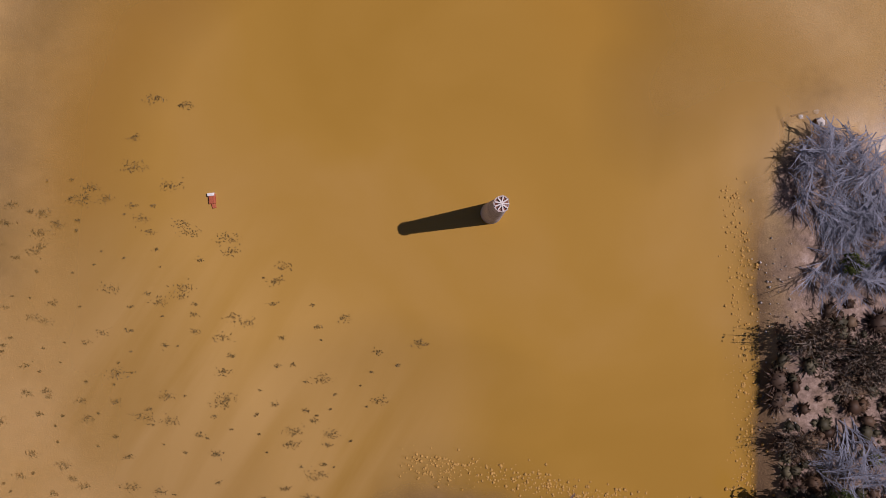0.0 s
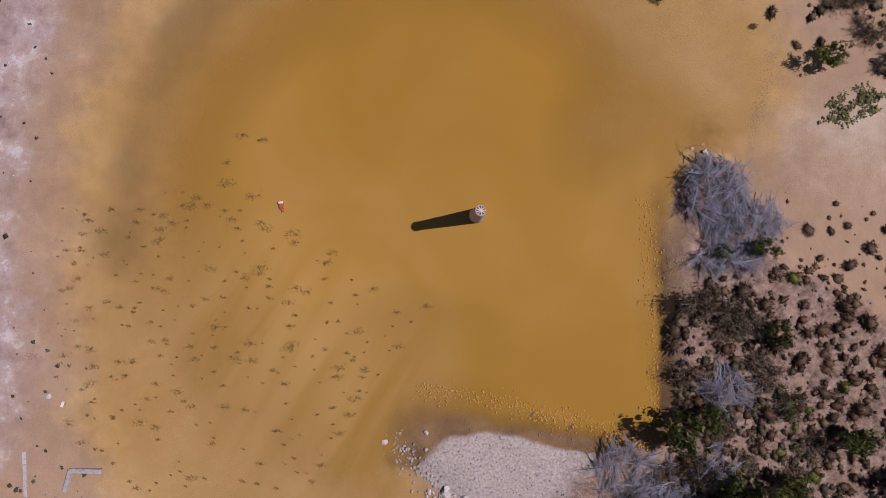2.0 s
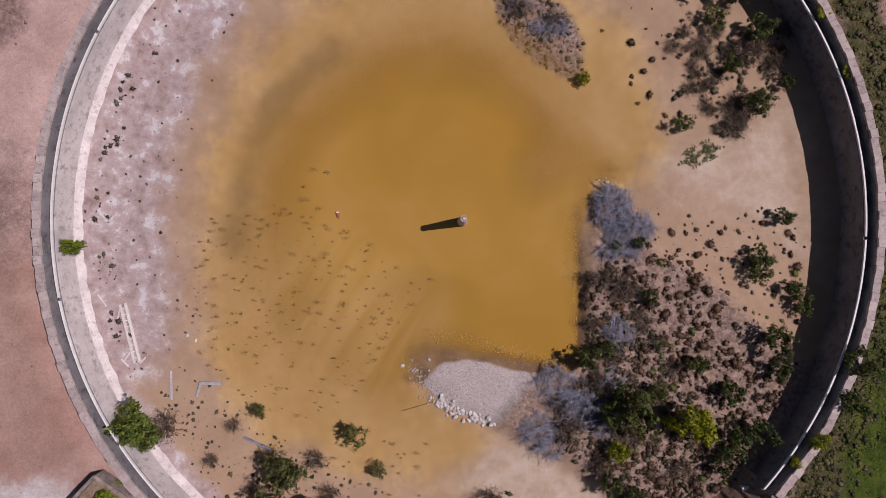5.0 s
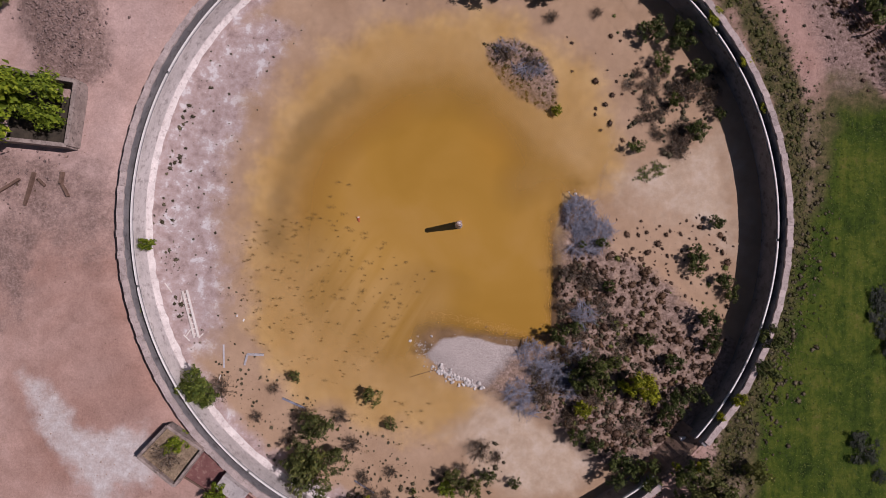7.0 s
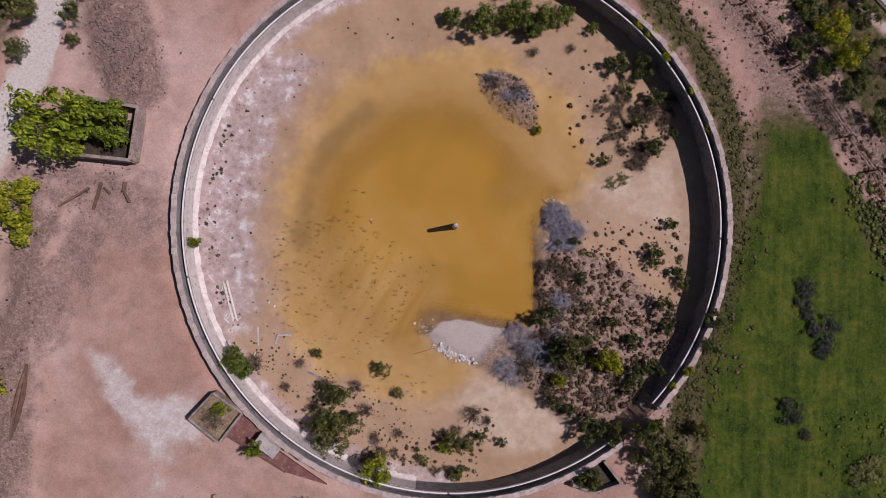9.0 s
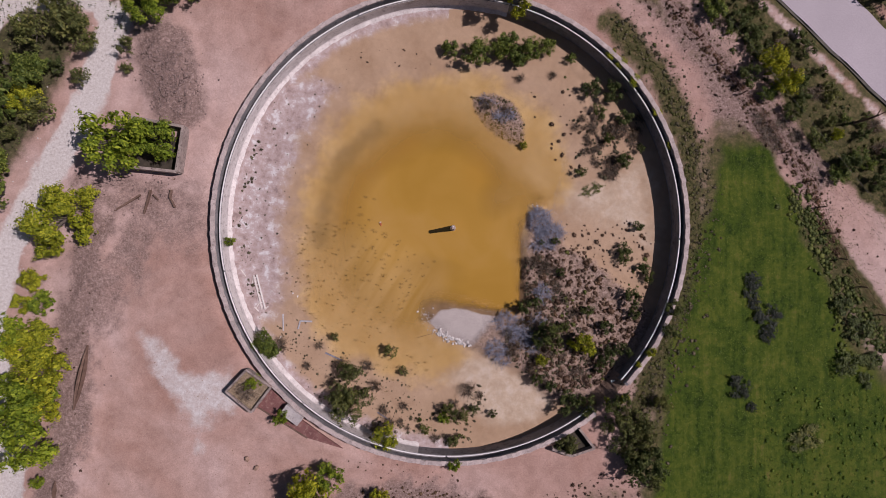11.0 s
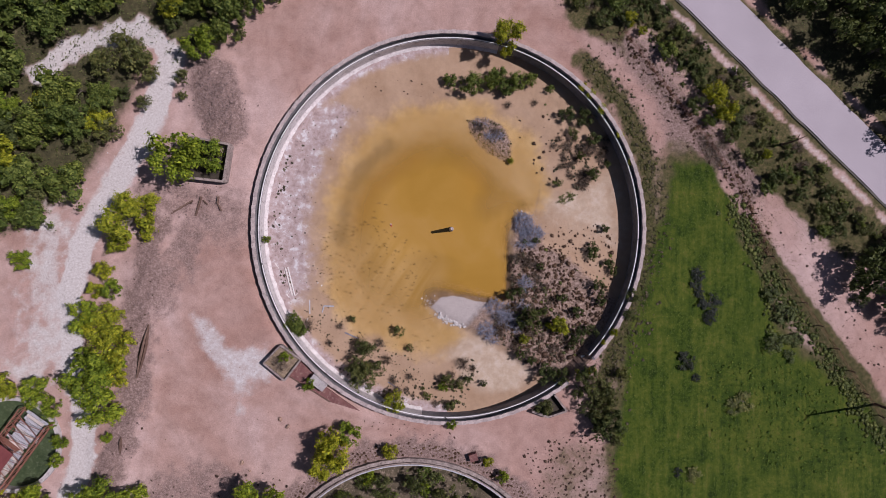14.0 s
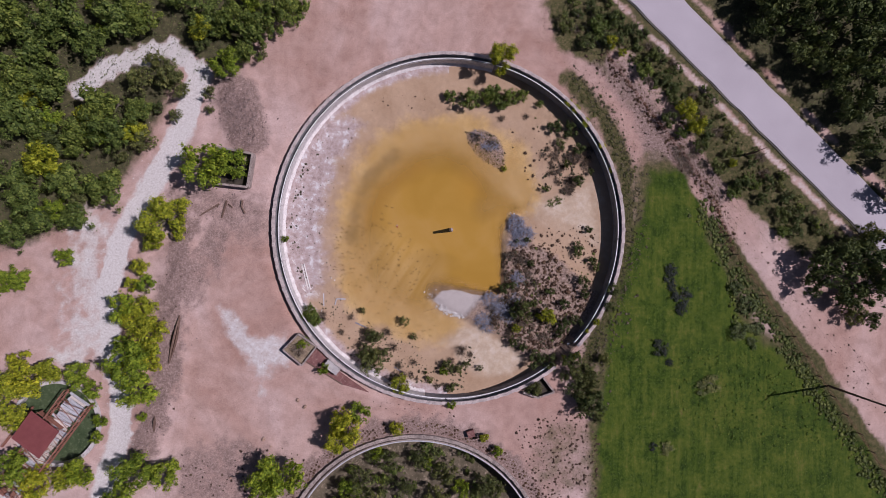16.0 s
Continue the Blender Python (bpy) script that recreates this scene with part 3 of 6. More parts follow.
# ---- outside ground ----
def ground_material():
    m, nt, b = material("bare_earth", 0.95, 0, 0.2)
    big = noise_of(nt, 0.06, 6, 0.6, 0.6)
    mid = noise_of(nt, 0.5, 7, 0.7, 0.4)
    fine = noise_of(nt, 5, 7, 0.85)
    col = ramp(nt, big, (0.32, (0.32, 0.19, 0.152)), (0.48, (0.395, 0.262, 0.224)), (0.68, (0.47, 0.345, 0.318)))
    col = blend(nt, 0.5, col, ramp(nt, mid, (0.28, (0.3, 0.28, 0.27)), (0.5, (0.52, 0.52, 0.52)), (0.72, (0.7, 0.71, 0.72))), "OVERLAY")
    rubble = ramp(nt, noise_of(nt, 2.5, 7, 0.8), (0.3, (0.11, 0.076, 0.068)), (0.5, (0.23, 0.158, 0.138)), (0.7, (0.38, 0.285, 0.255)))
    col = blend(nt, mask(nt, "rubble", 0.4, 0.6), col, rubble)
    gravel = ramp(nt, noise_of(nt, 3.2, 7, 0.8), (0.3, (0.33, 0.29, 0.27)), (0.45, (0.51, 0.465, 0.445)), (0.6, (0.6, 0.565, 0.55)), (0.75, (0.7, 0.67, 0.65)))
    col = blend(nt, mask(nt, "gravel", 0.4, 0.7), col, gravel)
    spill = ramp(nt, noise_of(nt, 1.2, 6, 0.7), (0.3, (0.42, 0.34, 0.31)), (0.5, (0.5, 0.45, 0.44)), (0.7, (0.62, 0.6, 0.6)))
    col = blend(nt, mask(nt, "spill", 0.5, 0.45), col, spill)
    weeds = ramp(nt, noise_of(nt, 1.6, 7, 0.75), (0.32, (0.034, 0.036, 0.014)), (0.5, (0.08, 0.074, 0.03)), (0.7, (0.19, 0.135, 0.08)))
    col = blend(nt, mask(nt, "weeds", 0.45, 0.5), col, weeds)
    stretch = nt.nodes.new("ShaderNodeMapping")
    stretch.inputs["Scale"].default_value = (1.6, 0.13, 1.0)
    stretch.inputs["Rotation"].default_value = (0, 0, radians(4))
    nt.links.new(where(nt), stretch.inputs["Vector"])
    swath = noise_of(nt, 0.9, 5, 0.6, vec=stretch.outputs[0])
    blades = average(nt, noise_of(nt, 0.3, 8, 0.7, 0.3), noise_of(nt, 1.7, 8, 0.8, 0.4))
    grass = ramp(nt, average(nt, blades, average(nt, blades, swath)), (0.4, (0.012, 0.028, 0.003)), (0.48, (0.038, 0.066, 0.006)), (0.55, (0.078, 0.1, 0.012)), (0.62, (0.125, 0.11, 0.03)))
    col = blend(nt, mask(nt, "grass", 0.35, 0.4), col, grass)
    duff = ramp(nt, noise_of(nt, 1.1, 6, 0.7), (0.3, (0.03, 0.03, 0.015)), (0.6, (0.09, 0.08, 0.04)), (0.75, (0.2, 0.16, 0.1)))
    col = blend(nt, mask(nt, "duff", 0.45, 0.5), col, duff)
    col = blend(nt, 0.5, col, ramp(nt, fine, (0.3, (0.29, 0.28, 0.27)), (0.5, (0.53, 0.53, 0.53)), (0.7, (0.76, 0.76, 0.76))), "OVERLAY")
    nt.links.new(col, b.inputs["Base Color"])
    bump(nt, b, fine, 0.5, 0.09)
    return m


far = [110, 160, 250, 400, 700, 1200, 2000]
gx = np.concatenate([[-v for v in far[::-1]], np.arange(-84, 84.1, 0.5), far])
gy = np.concatenate([[-v for v in far[::-1]], np.arange(-60, 60.1, 0.5), far])
HOLES = [(CX, CY, 26.75), (RING2[0], RING2[1], RING2[2] + 0.25), (RING3[0], RING3[1], RING3[2] + 0.2)]
X, Y, Z, F = sheet("ground", gx, gy, ground_height, keep_out=HOLES)
me = sheet_mesh("ground", X, Y, Z, F, ground_material())
ragged = 0.6 * wob(X, Y, 1.1, 52) + 0.4 * wob(X, Y, 2.6, 53)
GRAV = np.maximum.reduce([soft(1.75 + 0.6 * ragged - d_line(X, Y, TRACK), 0.7), soft(1.5 + ragged - d_line(X, Y, TRACK_B), 0.7), 0.62 * soft(3.8 + 3.2 * ragged - d_line(X, Y, PALE), 3.0)])
verge = np.maximum.reduce([soft(1.5 + 0.9 * ragged - d_line(X, Y, VERGE_TANK), 1.3) * 0.95, soft(3.0 + 1.2 * ragged + sd_poly(X, Y, THICKET), 1.6), soft(2.2 + ragged - d_line(X, Y, FENCE[3:]), 1.2), soft(7.0 + 0.8 * ragged - d_line(X, Y, ROAD), 1.2) * 0.9])
lane = soft(2.2 - d_line(X, Y, LANE), 0.8)
near_field = sd_poly(X, Y, FIELD)
attribute(me, "grass", soft(near_field + 0.8 * wob(X, Y, 0.5, 31), 1.6))
road_w = [(x - 4.5 * 0.72, y - 4.5 * 0.69) for x, y in ROAD]
road_e = [(x + 4.3 * 0.72, y + 4.3 * 0.69) for x, y in ROAD]
shoulder = np.maximum(0.8 * soft(0.5 + 0.4 * wob(X, Y, 1.4, 54) - d_line(X, Y, road_w), 0.4), 0.8 * soft(0.35 + 0.9 * wob(X, Y, 0.5, 55) - d_line(X, Y, road_e), 0.6))
lane = np.maximum(lane, shoulder)
attribute(me, "weeds", np.clip(np.maximum.reduce([verge, soft(near_field + 2.5, 2) * 0.8, 0.45 * soft(sd_poly(X, Y, HEATH), 2), soft(np.maximum(np.abs(X) - 78, np.abs(Y) - 56), 10)]) - lane, 0, 1))
attribute(me, "gravel", np.maximum(GRAV, 0.6 * shoulder * (d_line(X, Y, road_w) < 3)))
attribute(me, "spill", 0.78 * soft(sd_poly(X, Y, SPILL) + 0.7 * wob(X, Y, 0.9, 51) + 0.3, 1.1))
attribute(me, "rubble", np.maximum.reduce([soft(3.2 - d_line(X, Y, HEAP), 1.4), soft(2.0 + 1.3 * ragged - d_line(X, Y, SCARP), 1.9), 0.4 * soft(sd_poly(X, Y, HEATH), 2), 0.8 * soft(sd_poly(X, Y, SCRUB) + 0.5, 1.6), 0.85 * soft(2.2 + 1.4 * ragged - np.abs(np.hypot(X - RING2[0], Y - RING2[1]) - RING2[2] - 1.0), 1.4), 0.6 * soft(7 + 2 * ragged - np.hypot((X + 31) * 0.6, Y + 37.5), 3), 0.6 * soft(3.5 + 2 * ragged - d_line(X, Y, [(-38, 4), (-30, 4), (-34, -3), (-38, -10)]), 2.2), soft(6 - np.hypot(X + 26.5, Y - 1.5), 4) * 0.55]))
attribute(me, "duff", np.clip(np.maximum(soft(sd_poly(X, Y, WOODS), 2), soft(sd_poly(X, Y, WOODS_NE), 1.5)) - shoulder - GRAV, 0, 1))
tagged(new("ground", me), "bare pinkish earth with weeds, grass and gravel", "ground", kind="structure")


# ---- road ----
def ribbon(name, pts, half, z, mat, thick=0.04, step=2.0):
    """A strip along a line, with thickness."""
    line = []
    for (ax, ay), (bx, by) in zip(pts, pts[1:]):
        n = max(1, int(math.hypot(bx - ax, by - ay) / step))
        line += [(ax + (bx - ax) * i / n, ay + (by - ay) * i / n) for i in range(n)]
    line.append(pts[-1])
    p = Pile()
    vs, fs = [], []
    for i, (x, y) in enumerate(line):
        x0, y0 = line[max(i - 1, 0)]
        x1, y1 = line[min(i + 1, len(line) - 1)]
        d = math.hypot(x1 - x0, y1 - y0)
        nx_, ny_ = -(y1 - y0) / d, (x1 - x0) / d
        j = 0.05 * math.sin(i * 1.7) + 0.04 * math.sin(i * 4.1)
        for s, zz in ((-1, z - thick), (-1, z), (1, z), (1, z - thick)):
            vs.append((x + s * nx_ * (half + j), y + s * ny_ * (half + j), zz))
    for i in range(len(line) - 1):
        fs += [(i * 4 + q, i * 4 + q + 1, i * 4 + 5 + q, i * 4 + 4 + q) for q in range(3)]
    p.add(vs, fs)
    return p.mesh(name, [mat])


tagged(new("road", ribbon("road", ROAD, 2.95, 0.16, M_ASPHALT, 0.4)), "pale grey asphalt country road", "road", kind="structure")
off = 3.15
kerb_line = [(x - off * 0.72, y - off * 0.69) for x, y in ROAD]
tagged(new("kerb_road", ribbon("kerb_road", kerb_line, 0.12, 0.14, M_KERB, 0.4)), "dark worn edging along the road", "kerb", kind="structure")

# ---- coping blocks, gap in the wall ----
def coping_mesh(seed, length=0.52):
    r = random.Random(seed)
    p = Pile()
    p.box(pose(0, 0, 0, 0, 0, r.uniform(-1, 1)), 0.5, length * 1.1, 0.17 + r.uniform(-0.008, 0.012), 0, 0.012)
    return p.mesh("coping_block", [M_COPING])


COPINGS = [coping_mesh(i) for i in range(5)]


def copings(wall, cx, cy, radius, a0, a1, z, kinds=COPINGS):
    n = int((a1 - a0) * radius / 0.575)
    r = random.Random(int(radius * 10))
    for i in range(n):
        a = a0 + (a1 - a0) * (i + 0.5) / n
        rad = radius + (0.05 if i % 3 == 0 else 0.0) + r.uniform(-0.015, 0.015)
        part("coping_block", kinds[i % 5], wall, at=pose(cx + rad * math.cos(a), cy + rad * math.sin(a), z + r.uniform(-0.004, 0.004), r.uniform(-0.6, 0.6), r.uniform(-0.6, 0.6), math.degrees(a)))


copings(tank_wall, CX, CY, 26.71, A0 + 0.01, A1 - 0.01, 0.425)
M_BANK = surface("earth_bank", (0.24, 0.15, 0.11), (0.42, 0.29, 0.22), 0.9, (0.12, 0.09, 0.06), fine=7)
tagged(new("ground_gap", ring("ground_gap", CX, CY, [(25.0, -3.0), (27.0, -3.0), (27.0, 0.02), (26.5, -0.15), (25.9, -1.1), (25.2, -2.15)], A1 - math.tau - 0.02, A0 + 0.02, M_BANK, 24, 0.12)), "earth slope in the broken gap of the wall", "ground", kind="structure")

# second round tank, overgrown
x2, y2, r2 = RING2
wall2 = tagged(new("wall_second_tank"), "concrete wall of an overgrown round tank", "wall", kind="structure")
part("wall_shell", ring("wall_shell", x2, y2, [(r2 - 0.9, -3.0), (r2 + 0.3, -3.0), (r2 + 0.3, 0.4), (r2 - 0.1, 0.4), (r2 - 0.1, -0.5), (r2 - 0.55, -0.5), (r2 - 0.55, -0.1), (r2 - 0.9, -0.1)], 0, math.tau, M_OLD, 200, 0.015), wall2)
part("weir_plate", ring("weir_plate", x2, y2, [(r2 - 0.86, -0.1), (r2 - 0.7, -0.1), (r2 - 0.7, 0.03), (r2 - 0.86, 0.03)], 0, math.tau, M_GREYSHEET, 160), wall2, "grey weir strip")
OLD_COPINGS = [me.copy() for me in COPINGS]
for me in OLD_COPINGS:
    me.materials.clear()
    me.materials.append(M_OLD)
copings(wall2, x2, y2, r2 + 0.05, 0.55, 2.6, 0.405, OLD_COPINGS)
M_UNDER = surface("overgrown_floor", (0.06, 0.05, 0.03), (0.16, 0.125, 0.085), 0.6, (0.26, 0.2, 0.15), fine=5, own=False)


def disc(name, cx, cy, rad, z, mat, amp=0.1):
    verts, faces = [(cx, cy, z)], []
    for k in range(1, 9):
        for i in range(48):
            a = i * math.tau / 48
            verts.append((cx + rad * k / 8 * math.cos(a), cy + rad * k / 8 * math.sin(a), z + rng.uniform(-amp, amp)))
    faces += [(0, 1 + i, 1 + (i + 1) % 48) for i in range(48)]
    for k in range(7):
        faces += [(1 + k * 48 + i, 1 + (k + 1) * 48 + i, 1 + (k + 1) * 48 + (i + 1) % 48, 1 + k * 48 + (i + 1) % 48) for i in range(48)]
    return mesh_of(name, verts, faces, mat)


tagged(new("floor_second_tank", disc("floor_second_tank", x2, y2, r2 - 0.8, -2.4, M_UNDER)), "weed-covered floor of the second tank", "floor", kind="structure")


def along(line, n, wide, seed):
    r = random.Random(seed)
    out = []
    for i in range(n):
        k = r.randrange(len(line) - 1)
        t = r.random()
        (ax, ay), (bx, by) = line[k], line[k + 1]
        out.append((ax + (bx - ax) * t + r.gauss(0, wide), ay + (by - ay) * t + r.gauss(0, wide)))
    return out


def scatter(outline, spacing, seed, keep=1.0):
    """Jittered points inside an outline."""
    r = random.Random(seed)
    xs, ys = [p[0] for p in outline], [p[1] for p in outline]
    pts = []
    y = min(ys)
    while y < max(ys):
        x = min(xs)
        while x < max(xs):
            px, py = x + r.uniform(-0.5, 0.5) * spacing, y + r.uniform(-0.5, 0.5) * spacing
            if r.random() < keep:
                pts.append((px, py))
            x += spacing
        y += spacing
    P = np.array(pts)
    return [p for p, d in zip(pts, sd_poly(P[:, 0], P[:, 1], outline)) if d > 0]


# ---- plants ----
def leaves_mesh(P, D, size, long=1.6, seed=0, own=None):
    """Folded leaf shapes at points P, facing D; returns verts and faces as arrays."""
    r = np.random.default_rng(seed)
    n = len(P)
    D = D / np.maximum(np.linalg.norm(D, axis=1, keepdims=True), 1e-6)
    A = r.normal(size=(n, 3))
    A -= D * (A * D).sum(1, keepdims=True)
    A /= np.linalg.norm(A, axis=1, keepdims=True)
    B = np.cross(D, A)
    s = size * r.uniform(0.6, 1.3, (n, 1)) * (1 if own is None else own[:, None])
    base, tip = P - A * s * long * 0.5, P + A * s * long * 0.5 - D * s * 0.25
    left, right = P + B * s * 0.5 + D * s * 0.12, P - B * s * 0.5 + D * s * 0.12
    V = np.stack([base, left, tip, right], 1).reshape(-1, 3)
    i = np.arange(n)[:, None] * 4
    F = np.concatenate([i + [0, 2, 1], i + [0, 3, 2]], 1).reshape(-1, 3)
    return V, F


def crown_points(seed, n, lobes, spread=0.72, low=0.48, high=1.0, lobe=(0.16, 0.44), spiky=0.15):
    r = np.random.default_rng(seed)
    a = r.uniform(0, math.tau, lobes)
    d = spread * np.sqrt(r.uniform(0.02, 1, lobes))
    c = np.stack([d * np.cos(a), d * np.sin(a), r.uniform(low, high, lobes) - 0.25 * d], 1)
    rad = r.uniform(*lobe, lobes)
    inner = n // 5
    q = r.choice(lobes, inner, p=rad ** 2 / (rad ** 2).sum())
    E = r.normal(size=(inner, 3))
    E[:, 2] = np.abs(E[:, 2]) - 0.15
    E /= np.linalg.norm(E, axis=1, keepdims=True)
    n -= inner
    m = max(24, n // 46)
    k = r.choice(lobes, m, p=rad ** 2 / (rad ** 2).sum())
    D = r.normal(size=(m, 3))
    D[:, 2] = np.abs(D[:, 2]) - 0.2
    D /= np.linalg.norm(D, axis=1, keepdims=True)
    heart = c[k] + D * (rad[k] * r.uniform(0.5, 1.08, m) * (1 + spiky * r.normal(size=m) * 0.3))[:, None]
    size = r.uniform(0.04, 0.1, m)
    j = r.choice(m, n, p=size ** 1.6 / (size ** 1.6).sum())
    off = r.normal(size=(n, 3)) * size[j][:, None] * [1, 1, 0.55]
    P = np.concatenate([heart[j] + off, c[q] + E * (rad[q] * r.uniform(0.3, 0.72, inner))[:, None]])
    N = np.concatenate([D[j] * 0.7 + [0, 0, 0.35] + off * 5 + r.normal(size=(n, 3)) * 0.35, E + r.normal(size=(inner, 3)) * 0.3])
    return c, rad, P, N, np.concatenate([np.ones(n), np.full(inner, 2.0)])


def tri_mesh(name, V, F, mat):
    me = bpy.data.meshes.new(name)
    me.vertices.add(len(V))
    me.vertices.foreach_set("co", V.astype(np.float32).ravel())
    me.loops.add(F.size)
    me.loops.foreach_set("vertex_index", F.astype(np.int32).ravel())
    me.polygons.add(len(F))
    me.polygons.foreach_set("loop_start", np.arange(0, F.size, F.shape[1], dtype=np.int32))
    me.update(calc_edges=True)
    me.materials.append(mat)
    return me


def tree_kind(seed, mat, n=1500, lobes=11, leaf=0.075, spiky=0.15, **more):
    """Crown and trunk meshes of a plant one metre in radius."""
    c, rad, P, D, own = crown_points(seed, n, lobes, spiky=spiky, **more)
    V, F = leaves_mesh(P, D, leaf, 1.6, seed, own)
    p = Pile()
    p.stick([(0, 0, -0.06), (0.01, 0, 0.15), (0.0, 0.02, 0.45)], 0.06, 0.035, 6)
    for q in c[:8]:
        p.stick([(0, 0, 0.22), (q[0] * 0.5, q[1] * 0.5, 0.25 + (q[2] - 0.25) * 0.6), tuple(q)], 0.028, 0.008, 4)
    return p.mesh("trunk", [M_BARK]), tri_mesh("crown", V, F, mat)


def bare_kind(seed, mat, n=90, sticks=46, leaf=0.05):
    """A sparse, twiggy bush."""
    r = random.Random(seed)
    p = Pile()
    tips = []
    for i in range(sticks):
        a, up, ln = r.uniform(0, math.tau), r.uniform(0.12, 0.9), r.uniform(0.5, 1.0)
        mid = (math.cos(a) * ln * 0.5, math.sin(a) * ln * 0.5, up * 0.5)
        end = (math.cos(a + r.uniform(-0.4, 0.4)) * ln, math.sin(a + r.uniform(-0.4, 0.4)) * ln, up * 0.8)
        p.stick([(0, 0, -0.04), mid, end], 0.018, 0.006, 3)
        tips += [mid, end, tuple((u + v) / 2 for u, v in zip(mid, end))]
        for j in range(2):
            e2 = tuple(m + r.uniform(-0.28, 0.28) for m in mid[:2]) + (mid[2] + r.uniform(0, 0.2),)
            p.stick([mid, e2], 0.009, 0.004, 3)
            tips.append(e2)
    g = np.random.default_rng(seed)
    P = np.array(tips)[g.integers(0, len(tips), n)] + g.normal(size=(n, 3)) * 0.06
    V, F = leaves_mesh(P, g.normal(size=(n, 3)) + [0, 0, 0.8], leaf, 1.5, seed)
    return p.mesh("branchwork", [M_BARK]), tri_mesh("foliage", V, F, mat)


KINDS = {
    "green": [tree_kind(s, M_GREEN, 3400, 24, 0.048, 0.5) for s in (1, 2, 3)],
    "yellow": [tree_kind(s, M_YELLOW, 3200, 24, 0.049, 0.5) for s in (4, 5, 6)],
    "woods": [tree_kind(s, M_WOODS, 2500, 22, 0.053, 0.6) for s in (7, 8, 9)],
    "dark": [tree_kind(s, M_DARK, 1800, 18, 0.053, 0.7) for s in (10, 11, 12)],
    "olive": [tree_kind(s, M_OLIVE, 1900, 18, 0.047, 0.9) for s in (13, 14, 15)],
    "brown": [bare_kind(s, M_BROWN, 560, 44, 0.055) for s in (16, 17, 18)],
    "sprawl": [bare_kind(30, M_OLIVE, 300, 20, 0.11)],
    "dry": [bare_kind(s, M_REDBROWN, 240, 40, 0.1) for s in (19, 20, 21)],
    "scrub_dark": [tree_kind(s, M_DARK, 950, 13, 0.068, 0.8) for s in (24, 25, 26)],
    "scrub_olive": [tree_kind(s, M_OLIVE, 950, 13, 0.066, 0.9) for s in (27, 28, 29)],
    "scrub_green": [tree_kind(s, M_WOODS, 950, 13, 0.068, 0.8) for s in (31, 32)],
    "rush": [tree_kind(s, M_BLACKISH, 2600, 14, 0.04, 0.9) for s in (22, 23)],
}
count = {}


def plant(kind, x, y, r, tall=1.55, name="tree", label="", category="tree", group="", z=None):
    i = count.get(kind, 0)
    count[kind] = i + 1
    low, top = KINDS[kind][i % len(KINDS[kind])]
    g = random.Random(i * 7 + len(kind))
    z = ground_at(x, y) if z is None else z
    ob = new(name)
    tagged(ob, label, category, group)
    part(low.name, low, ob)
    part(top.name, top, ob)
    ob.matrix_basis = pose(x, y, z - 0.02, 0, 0, g.uniform(0, 360)) @ Matrix.Diagonal((r * g.uniform(0.92, 1.1), r * g.uniform(0.92, 1.1), r * tall * g.uniform(0.9, 1.1), 1))
    return ob


def plants(kind, flat, scale, **more):
    for i in range(0, len(flat), 3):
        plant(kind, flat[i], flat[i + 1], flat[i + 2] * scale, **more)


PX, PF, PT = 0.09, 0.053, 0.066   # sizes below are in these units of metres
# trees beside the gravel track
plants("green", [-33.28, 9.62, 40, -29.83, 10.15, 28], PX, tall=1.7, label="bright green broadleaf tree beside a concrete chamber", group="yard trees")
plants("yellow", [-39.91, 1.45, 40, -41.25, -15.31, 30, -42.73, -11.42, 20, -37.86, 2.96, 26, -44.78, -12.67, 22, -43.57, -5.37, 18, -44.79, -8.11, 16, -41.78, -1.88, 18, -43.14, -13.91, 24, -46.40, -20.97, 20, -41.73, -19.30, 22], PX, label="yellow-green broadleaf tree beside the gravel track", group="track trees")
plants("green", [-45.85, -11.43, 26, -44.76, -19.30, 40, -43.68, -23.45, 34, -42.72, -17.64, 26, -46.41, -16.82, 16, -42.74, -8.10, 18, -43.51, -28.02, 9, -30.95, 24.55, 26], PX, label="green broadleaf tree beside the gravel track", group="track trees")
# woods west of the track
WOOD = dict(label="dense green woodland tree west of the track", group="woodland trees")
plants("woods", [-61.56, 30.88, 45, -58.32, 26.82, 42, -54.27, 30.99, 45, -50.19, 27.76, 38, -46.54, 31.10, 42, -42.86, 31.16, 34, -60.74, 21.86, 40, -55.47, 21.11, 40, -61.14, 16.93, 42, -48.95, 18.30, 38, -52.60, 14.14, 34, -47.71, 14.19, 36, -44.05, 17.53, 28, -58.30, 15.31, 34], PX, tall=1.4, **WOOD)
plants("woods", [-60.71, 6.24, 36, -54.22, 7.12, 36, -48.51, 6.34, 40, -58.27, 2.14, 36, -52.58, 1.77, 30, -61.92, -0.36, 30, -33.86, 31.70, 34, -29.75, 31.35, 36, -26.45, 29.75, 34, -23.16, 32.28, 36, -28.08, 26.41, 26, -20.28, 33.57, 26, -65.60, 25.90, 45, -65.58, 10.30, 45, -65.61, 35.73, 45], PX, tall=1.4, **WOOD)
for i, (x, y) in enumerate(scatter(WOODS, 4.2, 72, 0.8)):
    if x > -72 and y < 40 and min(d_line(np.array([x]), np.array([y]), q)[0] for q in (TRACK, TRACK_B)) > 3.6:
        plant(("woods", "green", "olive", "woods", "dark")[i % 5], x, y, 1.2 + 1.3 * ((i * 29) % 17) / 17, 1.5, **WOOD)
plants("yellow", [-57.07, 10.22, 34, -34.67, 30.04, 26, -51.80, 17.03, 18, -44.45, 14.64, 20, -59.92, 19.41, 20], PX, label="yellowing broadleaf tree among green woods", group="woodland trees")
